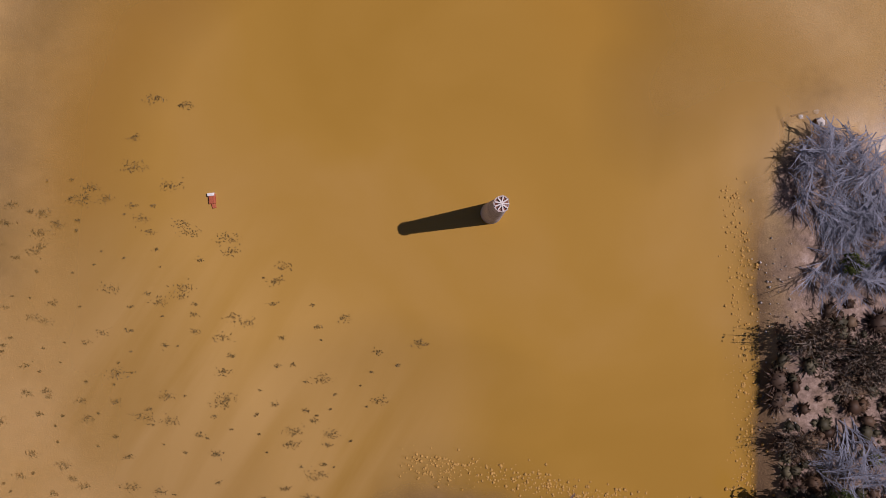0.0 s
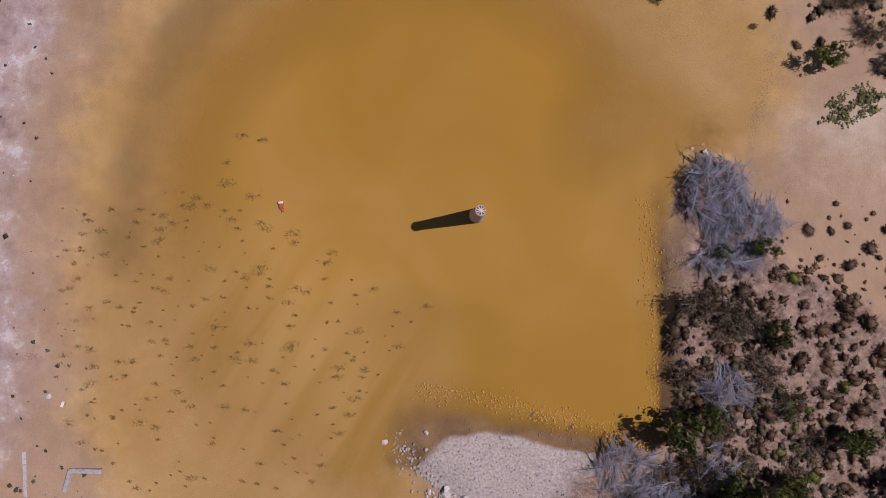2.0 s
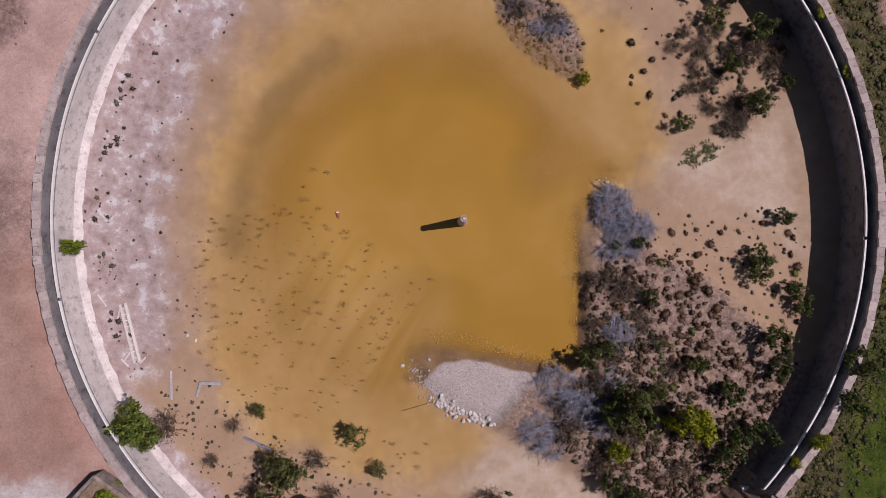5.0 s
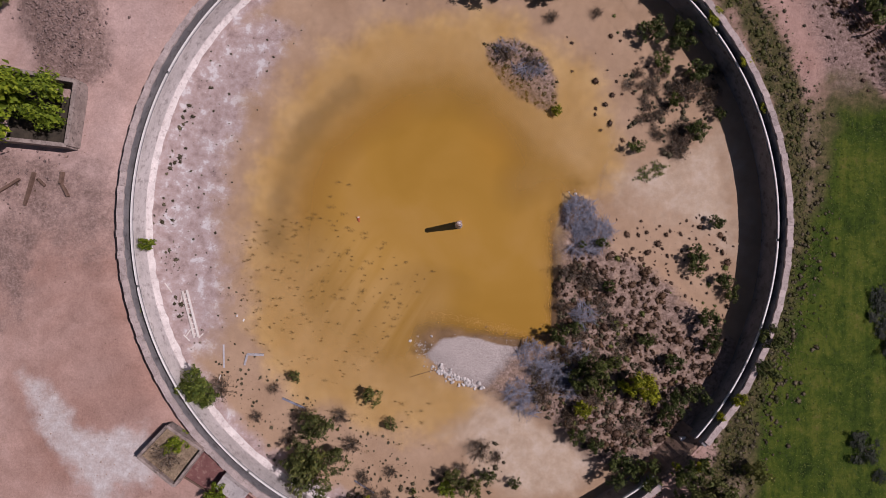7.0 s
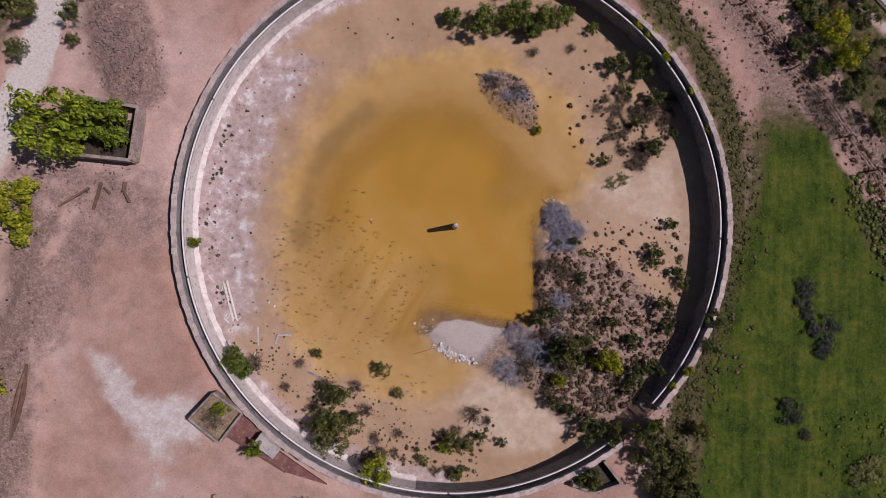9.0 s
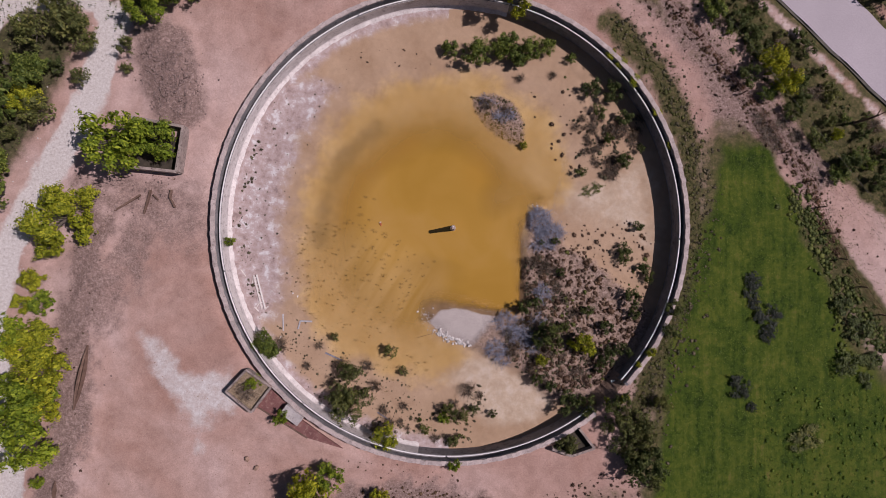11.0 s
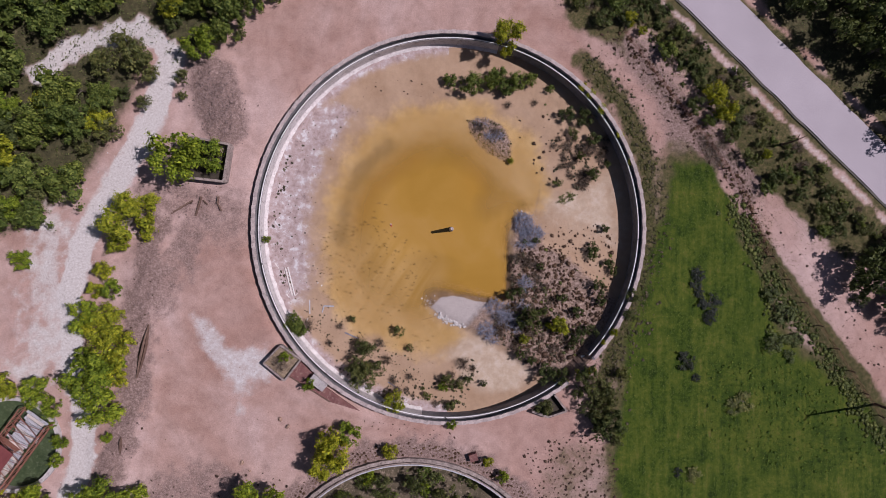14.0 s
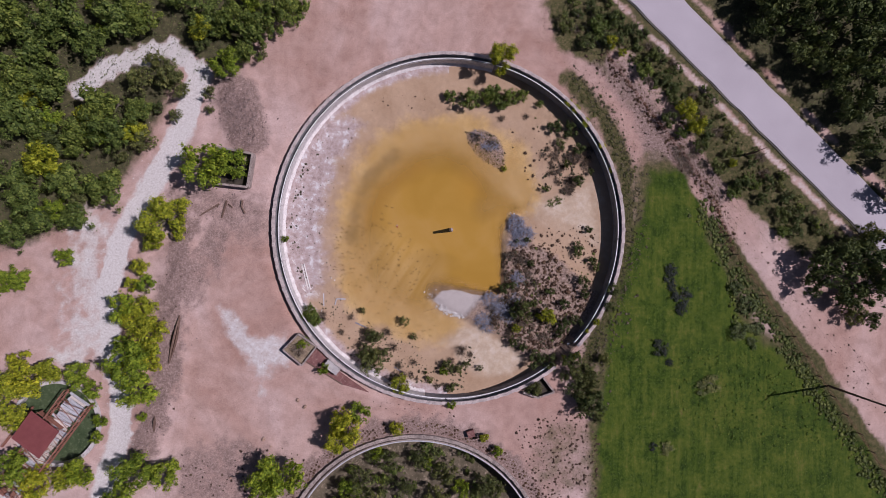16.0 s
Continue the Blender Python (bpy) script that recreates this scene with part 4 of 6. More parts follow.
plants("olive", [-39.98, 22.95, 30, -43.65, 22.08, 26, -37.92, 21.32, 22, -42.03, 25.81, 20, -38.73, 17.18, 14], PX, label="browning sparse woodland tree", group="woodland trees")
plants("olive", [-33.50, 20.60, 14, -33.83, 18.49, 10, -43.27, 13.32, 22, -46.60, 11.18, 16, -26.13, 26.44, 12], PX, name="bush", category="bush", label="olive green bush at the wood's edge", group="edge bushes")
plants("green", [-54.47, -4.15, 18, -61.52, -7.05, 24, -63.59, -7.90, 20, -52.35, -21.37, 24, -50.68, -23.91, 18, -49.58, -28.56, 13, -50.24, -31.11, 13, -51.09, -26.45, 8], PX, name="bush", category="bush", label="green bush on pale gravelly ground", group="yard bushes")
plants("yellow", [-59.45, -21.98, 36, -62.29, -23.47, 30, -56.60, -20.98, 24, -61.88, -27.61, 26, -58.20, -37.55, 30, -61.49, -19.34, 20, -54.12, -36.73, 26], PX, label="yellow-green tree beside the rusty bridge", group="bridge trees")
plants("green", [-51.67, -35.91, 26, -43.48, -35.51, 36, -39.78, -36.35, 30, -46.34, -39.25, 26, -62.27, -35.06, 34], PX, label="green tree beside the gravel track", group="bridge trees")
# south, between the tanks
plants("yellow", [-12.74, -28.87, 33, -13.90, -30.80, 30, -5.32, -29.68, 15, -4.93, -23.52, 19, 7.97, -31.24, 11], PX, label="yellow-green bush growing against a tank wall", name="bush", category="bush", group="tank bushes")
plants("green", [-10.83, -27.44, 22, -22.02, -35.98, 40, -24.67, -37.23, 34, 9.96, -33.31, 11, 3.04, -26.25, 9], PX, label="green bush growing against a tank wall", name="bush", category="bush", group="tank bushes")
SEC = dict(z=-2.4, label="green bush growing inside the second tank", name="bush", category="bush", group="second tank bushes")
plants("olive", [-10.89, -38.72, 26, -6.51, -35.19, 20, -2.10, -34.31, 22, 2.34, -36.98, 26, 7.67, -38.77, 26, -3.84, -38.74, 24, -9.12, -41.38, 26, 4.98, -34.32, 14, 10.35, -40.55, 22, 0.59, -40.53, 24], PX, **SEC)
plants("green", [-12.65, -40.05, 24, -8.46, -34.30, 14, 4.57, -39.65, 18, -0.77, -35.64, 14, -14.39, -42.25, 20], PX, **SEC)
for i, (x, y) in enumerate(p for p in scatter(pairs(-22, -46, 17, -46, 15, -37, 8, -33, -2, -31.5, -12, -34), 2.3, 71, 0.7) if math.hypot(p[0] - x2, p[1] - y2) < r2 - 1.8):
    plant(("scrub_olive", "scrub_green", "brown", "scrub_olive", "scrub_green")[i % 5], x, y, 0.7 + 0.9 * ((i * 29) % 17) / 17, 1.1, "bush", "olive and brown bush inside the second tank", "bush", "second tank bushes", z=-2.4)
# round the gap, and the field's edge
EDGE = dict(name="bush", category="bush", label="olive bush in rough weeds beside the tank", group="tank edge bushes")
plants("olive", [22.38, -20.82, 22, 24.55, -21.24, 20, 21.80, -23.83, 18, 23.71, -23.83, 20, 26.27, -19.51, 14, 20.23, -21.68, 12, 15.67, -23.67, 14, 25.48, -28.58, 12], PX, **EDGE)
plants("dark", [23.99, -26.59, 24, 25.02, -25.12, 18, 27.48, -8.74, 13, 27.07, -11.32, 11, 22.85, -25.56, 16, 21.94, -19.09, 14], PX, **EDGE)
plants("yellow", [21.80, 19.13, 9, 23.37, 17.01, 9, 25.82, 13.61, 8, 20.76, 19.98, 8, 27.41, 9.76, 6], PX, tall=0.8, name="bush", category="bush", label="low yellow-green weed beside the wall", group="wall weeds")
# low near-black leafy clumps on the field's dark spots
plants("rush", [36.83, -5.50, 17, 36.58, -6.71, 13, 37.03, -8.00, 13, 38.52, -9.55, 21, 38.54, -11.53, 17, 35.29, -17.59, 21, 36.70, -19.93, 10, 34.21, -32.91, 10], PX * 0.9, tall=0.35, name="rush_clump", category="plant", label="low near-black leafy clump in the green field", group="rush clumps")
plants("olive", [43.02, -22.94, 20, 41.98, -23.81, 16, 35.95, -33.34, 16], PX, tall=0.3, name="weed_clump", category="plant", label="low grey-green weed clump in the field", group="rush clumps")
# north tree on the wall
plants("yellow", [10.34, 26.27, 27], PX, label="bright yellow-green tree leaning over the tank wall", group="yard trees")
# roadside thicket
ROADSIDE = dict(label="roadside thicket tree in dark green leaf", group="roadside trees")
ROADSIDE["tall"] = 1.1
plants("dark", [20.23, 32.10, 24, 23.21, 29.22, 24, 26.17, 29.68, 24, 30.39, 31.00, 20, 33.40, 26.84, 24, 34.71, 23.49, 24, 36.86, 20.99, 20, 36.04, 17.61, 24, 41.19, 13.45, 24, 43.78, 10.52, 22, 47.24, 7.60, 26, 50.69, 5.51, 22, 53.29, 2.99, 22, 55.90, 0.46, 24, 27.83, 33.06, 24], PX * 0.72, **ROADSIDE)
plants("woods", [32.15, 24.72, 18, 48.51, 8.45, 14, 38.19, 15.53, 14, 24.46, 31.75, 18, 45.96, 6.32, 14, 53.75, 0.44, 16], PX, **ROADSIDE)
plants("yellow", [38.32, 18.91, 20, 39.88, 16.56, 18, 27.02, 29.27, 13, 45.92, 10.97, 9, 28.73, 27.62, 9], PX, label="bright yellow-green roadside tree", group="roadside trees")
plants("dark", [59.83, -4.19, 40, 64.14, -3.74, 42, 66.72, -2.02, 36, 57.27, -7.18, 26, 62.47, -8.86, 34, 66.80, -8.84, 34, 69.80, -5.41, 40, 66.85, -13.10, 22], PX, tall=1.6, label="large dark tree beside the dirt lane", group="lane trees")
plants("olive", [66.26, 0.11, 26, 63.26, -2.04, 24, 67.19, -5.42, 22, 64.24, -12.26, 20], PX, label="olive tree beside the dirt lane", group="lane trees")
NE = dict(tall=1.6, label="tall dark woodland tree across the road", group="north-east woods")
plants("dark", [50.41, 32.14, 40, 55.60, 27.99, 40, 48.66, 36.33, 40, 57.71, 31.82, 52, 63.73, 32.76, 52, 52.53, 34.28, 46, 60.37, 25.09, 44, 64.67, 26.00, 52, 62.16, 19.18, 36, 66.47, 20.08, 48, 66.10, 14.13, 36, 70.03, 11.62, 36, 70.70, 27.77, 52, 70.61, 35.41, 52], PX, **NE)
plants("dark", [57.64, 38.58, 50, 64.53, 38.70, 50, 50.76, 40.15, 46, 70.95, 6.53, 34], PX, **NE)
for i, (x, y) in enumerate(scatter([(x + 0.5, y + 0.5) for x, y in THICKET], 1.3, 61, 0.66)):
    plant(("scrub_dark", "scrub_olive", "scrub_dark", "brown", "scrub_olive", "scrub_green", "scrub_dark")[i % 7], x, y, 0.55 + 0.75 * ((i * 29) % 17) / 17, 1.0, "thicket_shrub", "tangled roadside thicket shrub", "shrub", "roadside shrubs")
LINE = dict(tall=0.9, name="bush", category="bush", label="dark weedy bush along the wire fence", group="fence bushes")
LINE["tall"] = 0.5
plants("dark", [48.85, -11.23, 20, 47.84, -15.13, 20, 46.9, -8.2, 16, 50.5, -14.26, 14, 49.4, -16.9, 11], PX, **LINE)
plants("brown", [38.59, 11.15, 20, 40.32, 12.46, 16, 37.71, 12.87, 14, 41.65, 10.75, 13, 39.48, 9.87, 14], PX, tall=0.5, name="bush", category="bush", label="dry brown brush beside the dirt lane", group="lane brush")

# ---- plants in the tank ----
TANKTREE = dict(label="dark evergreen bush on the tank's sandy bank", name="bush", category="bush", group="tank bushes")
plants("dark", [11.01, -8.59, 22, 12.66, -8.03, 15, 14.55, -12.13, 30, 13.37, -10.95, 20, 12.57, -12.28, 22, 18.33, -8.93, 16, 20.69, -10.96, 20, 20.83, -14.36, 24, 22.34, -13.70, 20, 20.68, -19.55, 24, 17.85, -20.02, 30, 15.72, -19.55, 26, 14.07, -17.80, 16, 12.66, -17.18, 18, 23.29, -7.66, 24, 23.76, -9.64, 16, 15.26, -4.73, 13, 14.79, -1.14, 11, 13.14, -1.23, 8, 19.74, -15.77, 15, 15.49, -10.96, 16], PF, **TANKTREE)
plants("dark", [19.06, 16.51, 22, 21.56, 16.23, 24, 19.76, 13.96, 16, 22.69, 13.11, 20, 22.83, 8.48, 20, 17.78, 7.17, 12, 20.94, 10.99, 14, 24.72, 9.80, 11, 23.06, -2.94, 16, 22.59, -2.00, 15, 25.18, -4.12, 15, 25.89, -5.30, 12, 24.48, 0.60, 13], PF * 1.2, tall=1.3, **TANKTREE)
plants("woods", [2.53, 21.46, 17, 5.63, 20.51, 26, 8.46, 21.08, 22, 10.32, 20.12, 20, 11.84, 20.91, 22, 13.82, 21.65, 16, 9.30, 22.21, 20, 16.65, 20.24, 9], PT * 1.15, tall=1.3, **TANKTREE)
plants("yellow", [17.85, -12.94, 32, 13.13, -14.82, 17, 25.08, -13.56, 13, 22.00, -18.80, 15, 11.17, 10.19, 10, 23.75, -14.98, 8, 20.21, -18.98, 8], PF, label="yellow-green bush on the tank's sandy bank", name="bush", category="bush", group="tank bushes")
plants("green", [-16.36, -20.73, 18, 1.80, -21.56, 16, -23.18, -6.53, 6, -19.89, -17.15, 15], PF, label="green bush at the foot of the tank wall", name="bush", category="bush", group="tank bushes")
plants("olive", [-9.28, -20.13, 42, -8.6, -19.3, 34, -9.9, -19.4, 30, -10.46, -18.48, 30, -8.34, -16.59, 28, -9.52, -15.88, 24, -4.33, -13.77, 19, -10.93, -12.44, 13, -2.91, -16.36, 13, 3.69, -21.42, 24, 5.11, -20.38, 16, 7.56, -21.23, 13, -7.16, -18.95, 26, 2.27, -20.85, 20], PF, label="grey-green bush on the tank floor", name="bush", category="bush", group="tank bushes")
plants("brown", [-17.29, -13.28, 28, 4.63, -18.49, 24, 6.05, -19.20, 13, 21.89, 11.69, 26, 21.41, 7.21, 20, 23.07, 12.17, 18, 19.29, 9.57, 14, 14.57, 18.40, 12, 18.82, 10.52, 14, 10.80, 18.07, 14, 6.78, 15.00, 18, 9.14, 14.30, 16, 12.19, -10.48, 20, 9.83, -13.78, 22, 12.19, -15.67, 20, 9.36, -11.89, 18, 15.97, -7.65, 16, 12.20, -3.40, 20, 13.61, -3.88, 18, -6.21, -18.01, 18, -5.27, -20.84, 16, -2.92, -20.37, 14, -7.16, -15.65, 18, -10.46, -15.41, 18, -12.81, -13.29, 13, -14.23, -15.64, 12, -11.40, -17.53, 16, -4.57, -22.26, 18, 18.11, 13.35, 12, 11.72, -6.47, 14, 24.01, 11.22, 16], PF, name="dry_bush", category="bush", label="dry brown twiggy bush on the tank floor", group="dry bushes")

plants("woods", [-18.85, -12.81, 34, -18.0, -13.4, 26, -18.9, -13.9, 22], PF, label="green bush against the inside of the wall", name="bush", category="bush", group="tank bushes")
plant("green", -22.7, -1.1, 0.62, 4.4, "bush", "narrow green bush against the inside of the wall", "bush", "tank bushes")

# sprawling half-dead plant on the sand
plants("sprawl", [18.45, 4.79, 16, 19.89, 5.17, 17], PF, tall=0.35, name="bush", category="bush", label="low sprawling half-dead plant on bare sand", group="dry bushes")

# ---- small dry heath tufts: scattered over stretches of the tank and yard ----
HEATH_KIND = []
for s in range(12):
    g = np.random.default_rng(100 + s)
    bm = bmesh.new()
    bmesh.ops.create_icosphere(bm, subdivisions=1, radius=0.62)
    core = np.array([v.co * float(g.uniform(0.75, 1.15)) for v in bm.verts])
    core_f = np.array([[v.index for v in f.verts] for f in bm.faces])
    bm.free()
    core[:, 2] = core[:, 2] * 0.62 + 0.2
    n = 130 if s < 6 else 34
    D = g.normal(size=(n, 3))
    D[:, 2] = np.abs(D[:, 2]) * 0.8
    D /= np.linalg.norm(D, axis=1, keepdims=True)
    side = np.cross(D, g.normal(size=(n, 3)))
    side /= np.linalg.norm(side, axis=1, keepdims=True)
    wide = 0.075 if s < 6 else 0.14
    foot, tip = D * 0.45 * [1, 1, 0.7], D * g.uniform(0.75, 1.12, (n, 1)) * [1, 1, 0.75]
    V = np.concatenate([core, np.stack([foot - side * wide, foot + side * wide, tip], 1).reshape(-1, 3)])
    F = np.concatenate([core_f, len(core) + np.arange(n * 3).reshape(-1, 3)])
    HEATH_KIND.append(tri_mesh("heath", V, F, M_REDBROWN if s != 5 else M_OLIVE))


def heath(pts, lo, hi, label, group, seed=5, joined=False, mat=None):
    """Little shrubs, each a thing, or joined where they are too small and many to tell apart."""
    r = random.Random(seed)
    V, F, n = [], [], 0
    for x, y in pts:
        s = lo + (hi - lo) * r.random() ** 1.6
        me = HEATH_KIND[r.randrange(6) + (6 if joined else 0)]
        m = pose(x, y, ground_at(x, y) - 0.02, 0, 0, r.uniform(0, 360)) @ Matrix.Diagonal((s * r.uniform(0.65, 1.25), s * r.uniform(0.65, 1.25), s * r.uniform(0.6, 1.1), 1))
        if not joined:
            tagged(new("shrub", me), label, "shrub", group).matrix_basis = m
            continue
        co = np.empty(len(me.vertices) * 3, dtype=np.float32)
        me.vertices.foreach_get("co", co)
        vi = np.empty(len(me.loops), dtype=np.int32)
        me.loops.foreach_get("vertex_index", vi)
        V.append(co.reshape(-1, 3) @ np.array(m.to_3x3()).T + np.array(m.translation))
        F.append(vi.reshape(-1, 3) + n)
        n += len(me.vertices)
    if joined:
        tagged(new("weeds", tri_mesh("weeds", np.concatenate(V), np.concatenate(F), mat or M_REDBROWN)), label, "weeds", kind="stuff")


EAST_FLAT = pairs(15.27, -1.52, 15.99, 1.36, 19.11, 1.12, 21.51, 0.88, 23.43, 1.36, 26.55, -0.56, 26.55, -5.37, 24.87, -9.21, 20.54, -7.28, 19.59, -4.40)
EAST_DENSE = pairs(11.18, -2.95, 14.79, -1.52, 18.15, -2.00, 19.83, -4.40, 20.54, -7.76, 25.35, -9.21, 23.42, -13.05, 20.54, -17.85, 15.73, -18.80, 11.41, -16.16, 8.53, -13.51, 9.98, -11.11, 11.18, -8.71)
NORTH_FLAT = pairs(11.44, 16.73, 16.24, 18.65, 20.56, 15.29, 23.92, 10.96, 20.55, 6.64, 14.79, 7.61, 11.91, 10.97)
WEST_FLAT = pairs(-23.59, 7.63, -20.23, 13.38, -14.48, 18.18, -9.20, 17.70, -14.00, 10.50, -15.93, 3.79, -15.45, -4.37, -15.94, -11.09, -20.73, -9.16, -23.60, -1.97)
SOUTH_FLAT = pairs(-17.86, -11.09, -14.98, -10.13, -11.14, -13.49, -2.51, -17.82, 0.37, -21.66, -2.52, -24.54, -9.23, -22.61, -14.98, -17.81)
heath(scatter(EAST_FLAT, 0.95, 1, 0.72), 0.14, 0.42, "small dry reddish-brown shrub on sand", "sand shrubs", 1)
heath(scatter(EAST_FLAT, 0.55, 25, 0.55), 0.06, 0.22, "tiny dry weeds on sand", "", 25, True)
heath(scatter(EAST_DENSE, 0.95, 2, 0.9), 0.25, 0.6, "dry brown heath shrub on the bank", "bank shrubs", 2)
heath(scatter(EAST_DENSE, 0.42, 22, 0.85), 0.1, 0.4, "dry brown heath covering the bank", "", 22, True)
THICK_BANK = pairs(11.3, -3.0, 13.6, -2.4, 15.2, -6, 17.5, -10, 19.5, -14, 19, -18.3, 14, -18.6, 9.5, -15.4, 8.6, -13, 10.4, -10.6, 11.3, -8.5)
heath(scatter(THICK_BANK, 0.4, 23, 0.7), 0.12, 0.4, "grey-brown weeds thick on the bank", "", 23, True, M_WEED)
for i, (x, y) in enumerate(scatter(THICK_BANK, 1.5, 24, 0.6)):
    plant("brown", x, y, 0.45 + 0.5 * ((i * 29) % 17) / 17, 0.9, "dry_bush", "dry brown twiggy bush on the bank", "bush", "dry bushes")
NE_SCRUB = pairs(15.4, 13.5, 17.1, 12.5, 17.8, 9.8, 17.4, 8.8, 19.1, 8.9, 19.4, 7.8, 20.1, 6.2, 21.7, 6.1, 22.8, 7.4, 23.8, 8.7, 24.8, 10.2, 25.1, 13.4)
heath(scatter(NE_SCRUB, 0.5, 26, 0.75), 0.12, 0.42, "dry brown scrub below the wall", "", 26, True, M_WEED)
for i, (x, y) in enumerate(scatter(NE_SCRUB, 1.35, 27, 0.8)):
    plant("brown", x, y, 0.5 + 0.5 * ((i * 29) % 17) / 17, 0.9, "dry_bush", "dry brown twiggy bush below the wall", "bush", "dry bushes")
heath(scatter(NORTH_MOUND, 0.32, 28, 0.75), 0.08, 0.3, "dry weeds and twigs covering a dark mound", "", 28, True, M_WEED)
SOUTH_SCRUB = pairs(4.5, -17.8, 6.5, -18.1, 6.9, -20.3, 5.5, -22.1, 5.1, -24.8, 2.3, -25.1, -0.8, -23.7, -6.6, -24.8, -8.2, -22.1, -2.6, -21.6, 0.5, -21.2, 3.1, -19.9)
heath(scatter(SOUTH_SCRUB, 0.5, 33, 0.6), 0.08, 0.36, "dry grey-brown scrub at the foot of the wall", "", 33, True, M_WEED)
for i, (x, y) in enumerate(scatter(SOUTH_SCRUB, 1.5, 34, 0.75)):
    plant(("brown", "scrub_olive", "brown")[i % 3], x, y, 0.45 + 0.5 * ((i * 29) % 17) / 17, 1.0, "dry_bush", "dry olive-brown bush at the foot of the wall", "bush", "dry bushes")
heath(scatter(NORTH_FLAT, 1.3, 3, 0.6), 0.1, 0.38, "small dry reddish-brown shrub on sand", "sand shrubs", 3)
heath(scatter(WEST_FLAT, 0.85, 4, 0.6), 0.03, 0.18, "tiny dry weed on the lime crust", "crust weeds", 4, True, M_WEED)
heath([(CX + q * math.cos(a), CY + q * math.sin(a)) for a, q in ((radians(150 + i * 0.43), 24.2 + 0.5 * math.sin(i * 2.3)) for i in range(130)) if math.sin(a * 37) > -0.2], 0.06, 0.36, "brown weeds along the foot of the wall", "", 44, True, M_WEED)
heath(scatter(SOUTH_FLAT, 0.42, 5, 0.6), 0.04, 0.24, "dry grey-brown weed on the tank floor", "floor weeds", 5, True, M_WEED)
heath(scatter(pairs(-3.74, 19.39, -11.16, 18.24, -8.88, 21.10, -2.02, 22.25, 2.55, 19.11, 0.26, 18.25), 1.1, 8, 0.45), 0.08, 0.24, "small dark weed on pale sediment", "floor weeds", 8, True)
heath(scatter(pairs(12.5, -30.2, 20.6, -27.2, 25.8, -30.2, 26.4, -46, 17.1, -46, 14.8, -36.0), 0.55, 6, 0.72), 0.1, 0.34, "small dry brown shrub on bare earth", "yard shrubs", 6, True)
heath([p for p in along(VERGE_TANK, 480, 0.8, 63) if math.hypot(p[0] - CX, p[1] - CY) > 27.4], 0.12, 0.4, "yellow-green weeds along the tank wall", "", 63, True, M_VERGE)
heath([p for p in along([(x + 0.9, y + 0.2) for x, y in VERGE_TANK], 900, 1.2, 64) if math.hypot(p[0] - CX, p[1] - CY) > 27.4], 0.1, 0.34, "dry brown weeds beside the tank", "", 64, True, M_WEED)
heath(along(FENCE[:5], 420, 0.55, 65), 0.12, 0.38, "dry brown weeds along the wire fence", "", 65, True)
heath([(x2 + (r2 + 0.6 + 1.7 * ((i * 37) % 41) / 41) * math.cos(0.5 + 2.2 * ((i * 61) % 331) / 331), y2 + (r2 + 0.6 + 1.7 * ((i * 37) % 41) / 41) * math.sin(0.5 + 2.2 * ((i * 61) % 331) / 331)) for i in range(330)], 0.1, 0.36, "brown scrub along the second tank's wall", "", 70, True)
heath(along(LANE, 160, 1.5, 66), 0.08, 0.28, "dry weeds along the dirt lane", "", 66, True)
heath(scatter(pairs(39, -16, 52, -19, 60, -27, 62, -33, 50, -33, 36, -28), 0.62, 67, 0.7), 0.1, 0.36, "bright green broad-leaved weeds in the field", "", 67, True, M_FIELD)
heath(along([(x - 1.3, y - 1.0) for x, y in FENCE[3:]], 1000, 0.75, 73) + scatter(pairs(45.5, -4, 49, -6, 53, -14, 50, -17, 46.5, -16, 45.5, -9), 0.7, 74, 0.8), 0.2, 0.6, "dark weeds grown thick along the fence", "", 73, True, M_DARK)
heath(scatter(THICKET, 0.8, 69, 0.6), 0.2, 0.5, "low olive weeds in the roadside thicket", "", 69, True, M_VERGE)
heath(scatter(SCRUB, 0.62, 7, 0.7), 0.1, 0.33, "small dry brown shrub on bare earth", "yard shrubs", 7, True)
heath(scatter(pairs(-39.02, -34.09, -31.34, -33.67, -25.36, -32.38, -18.91, -34.12, -21.03, -39.75, -38.15, -41.00), 0.8, 18, 0.6), 0.08, 0.32, "dry scrubby weeds on trodden earth", "", 18, True)
heath(scatter(pairs(-40.85, 5.00, -29.79, 5.09, -34.03, -0.96, -37.39, -13.00, -38.18, -30.22, -43.28, -31.94, -40.78, -16.45, -41.67, -3.58), 1.2, 19, 0.5), 0.06, 0.25, "small dry weeds on rubble", "", 19, True)
heath(scatter(pairs(-10.77, -25.46, 3.09, -27.19, 5.72, -29.37, -3.83, -28.93), 0.9, 9, 0.7), 0.1, 0.3, "small dry brown weed on bare earth", "yard shrubs", 9, True)

M_TUFT = foliage("withered_weed", (0.09, 0.06, 0.022), (0.15, 0.1, 0.04), (0.23, 0.16, 0.065), 0.1)
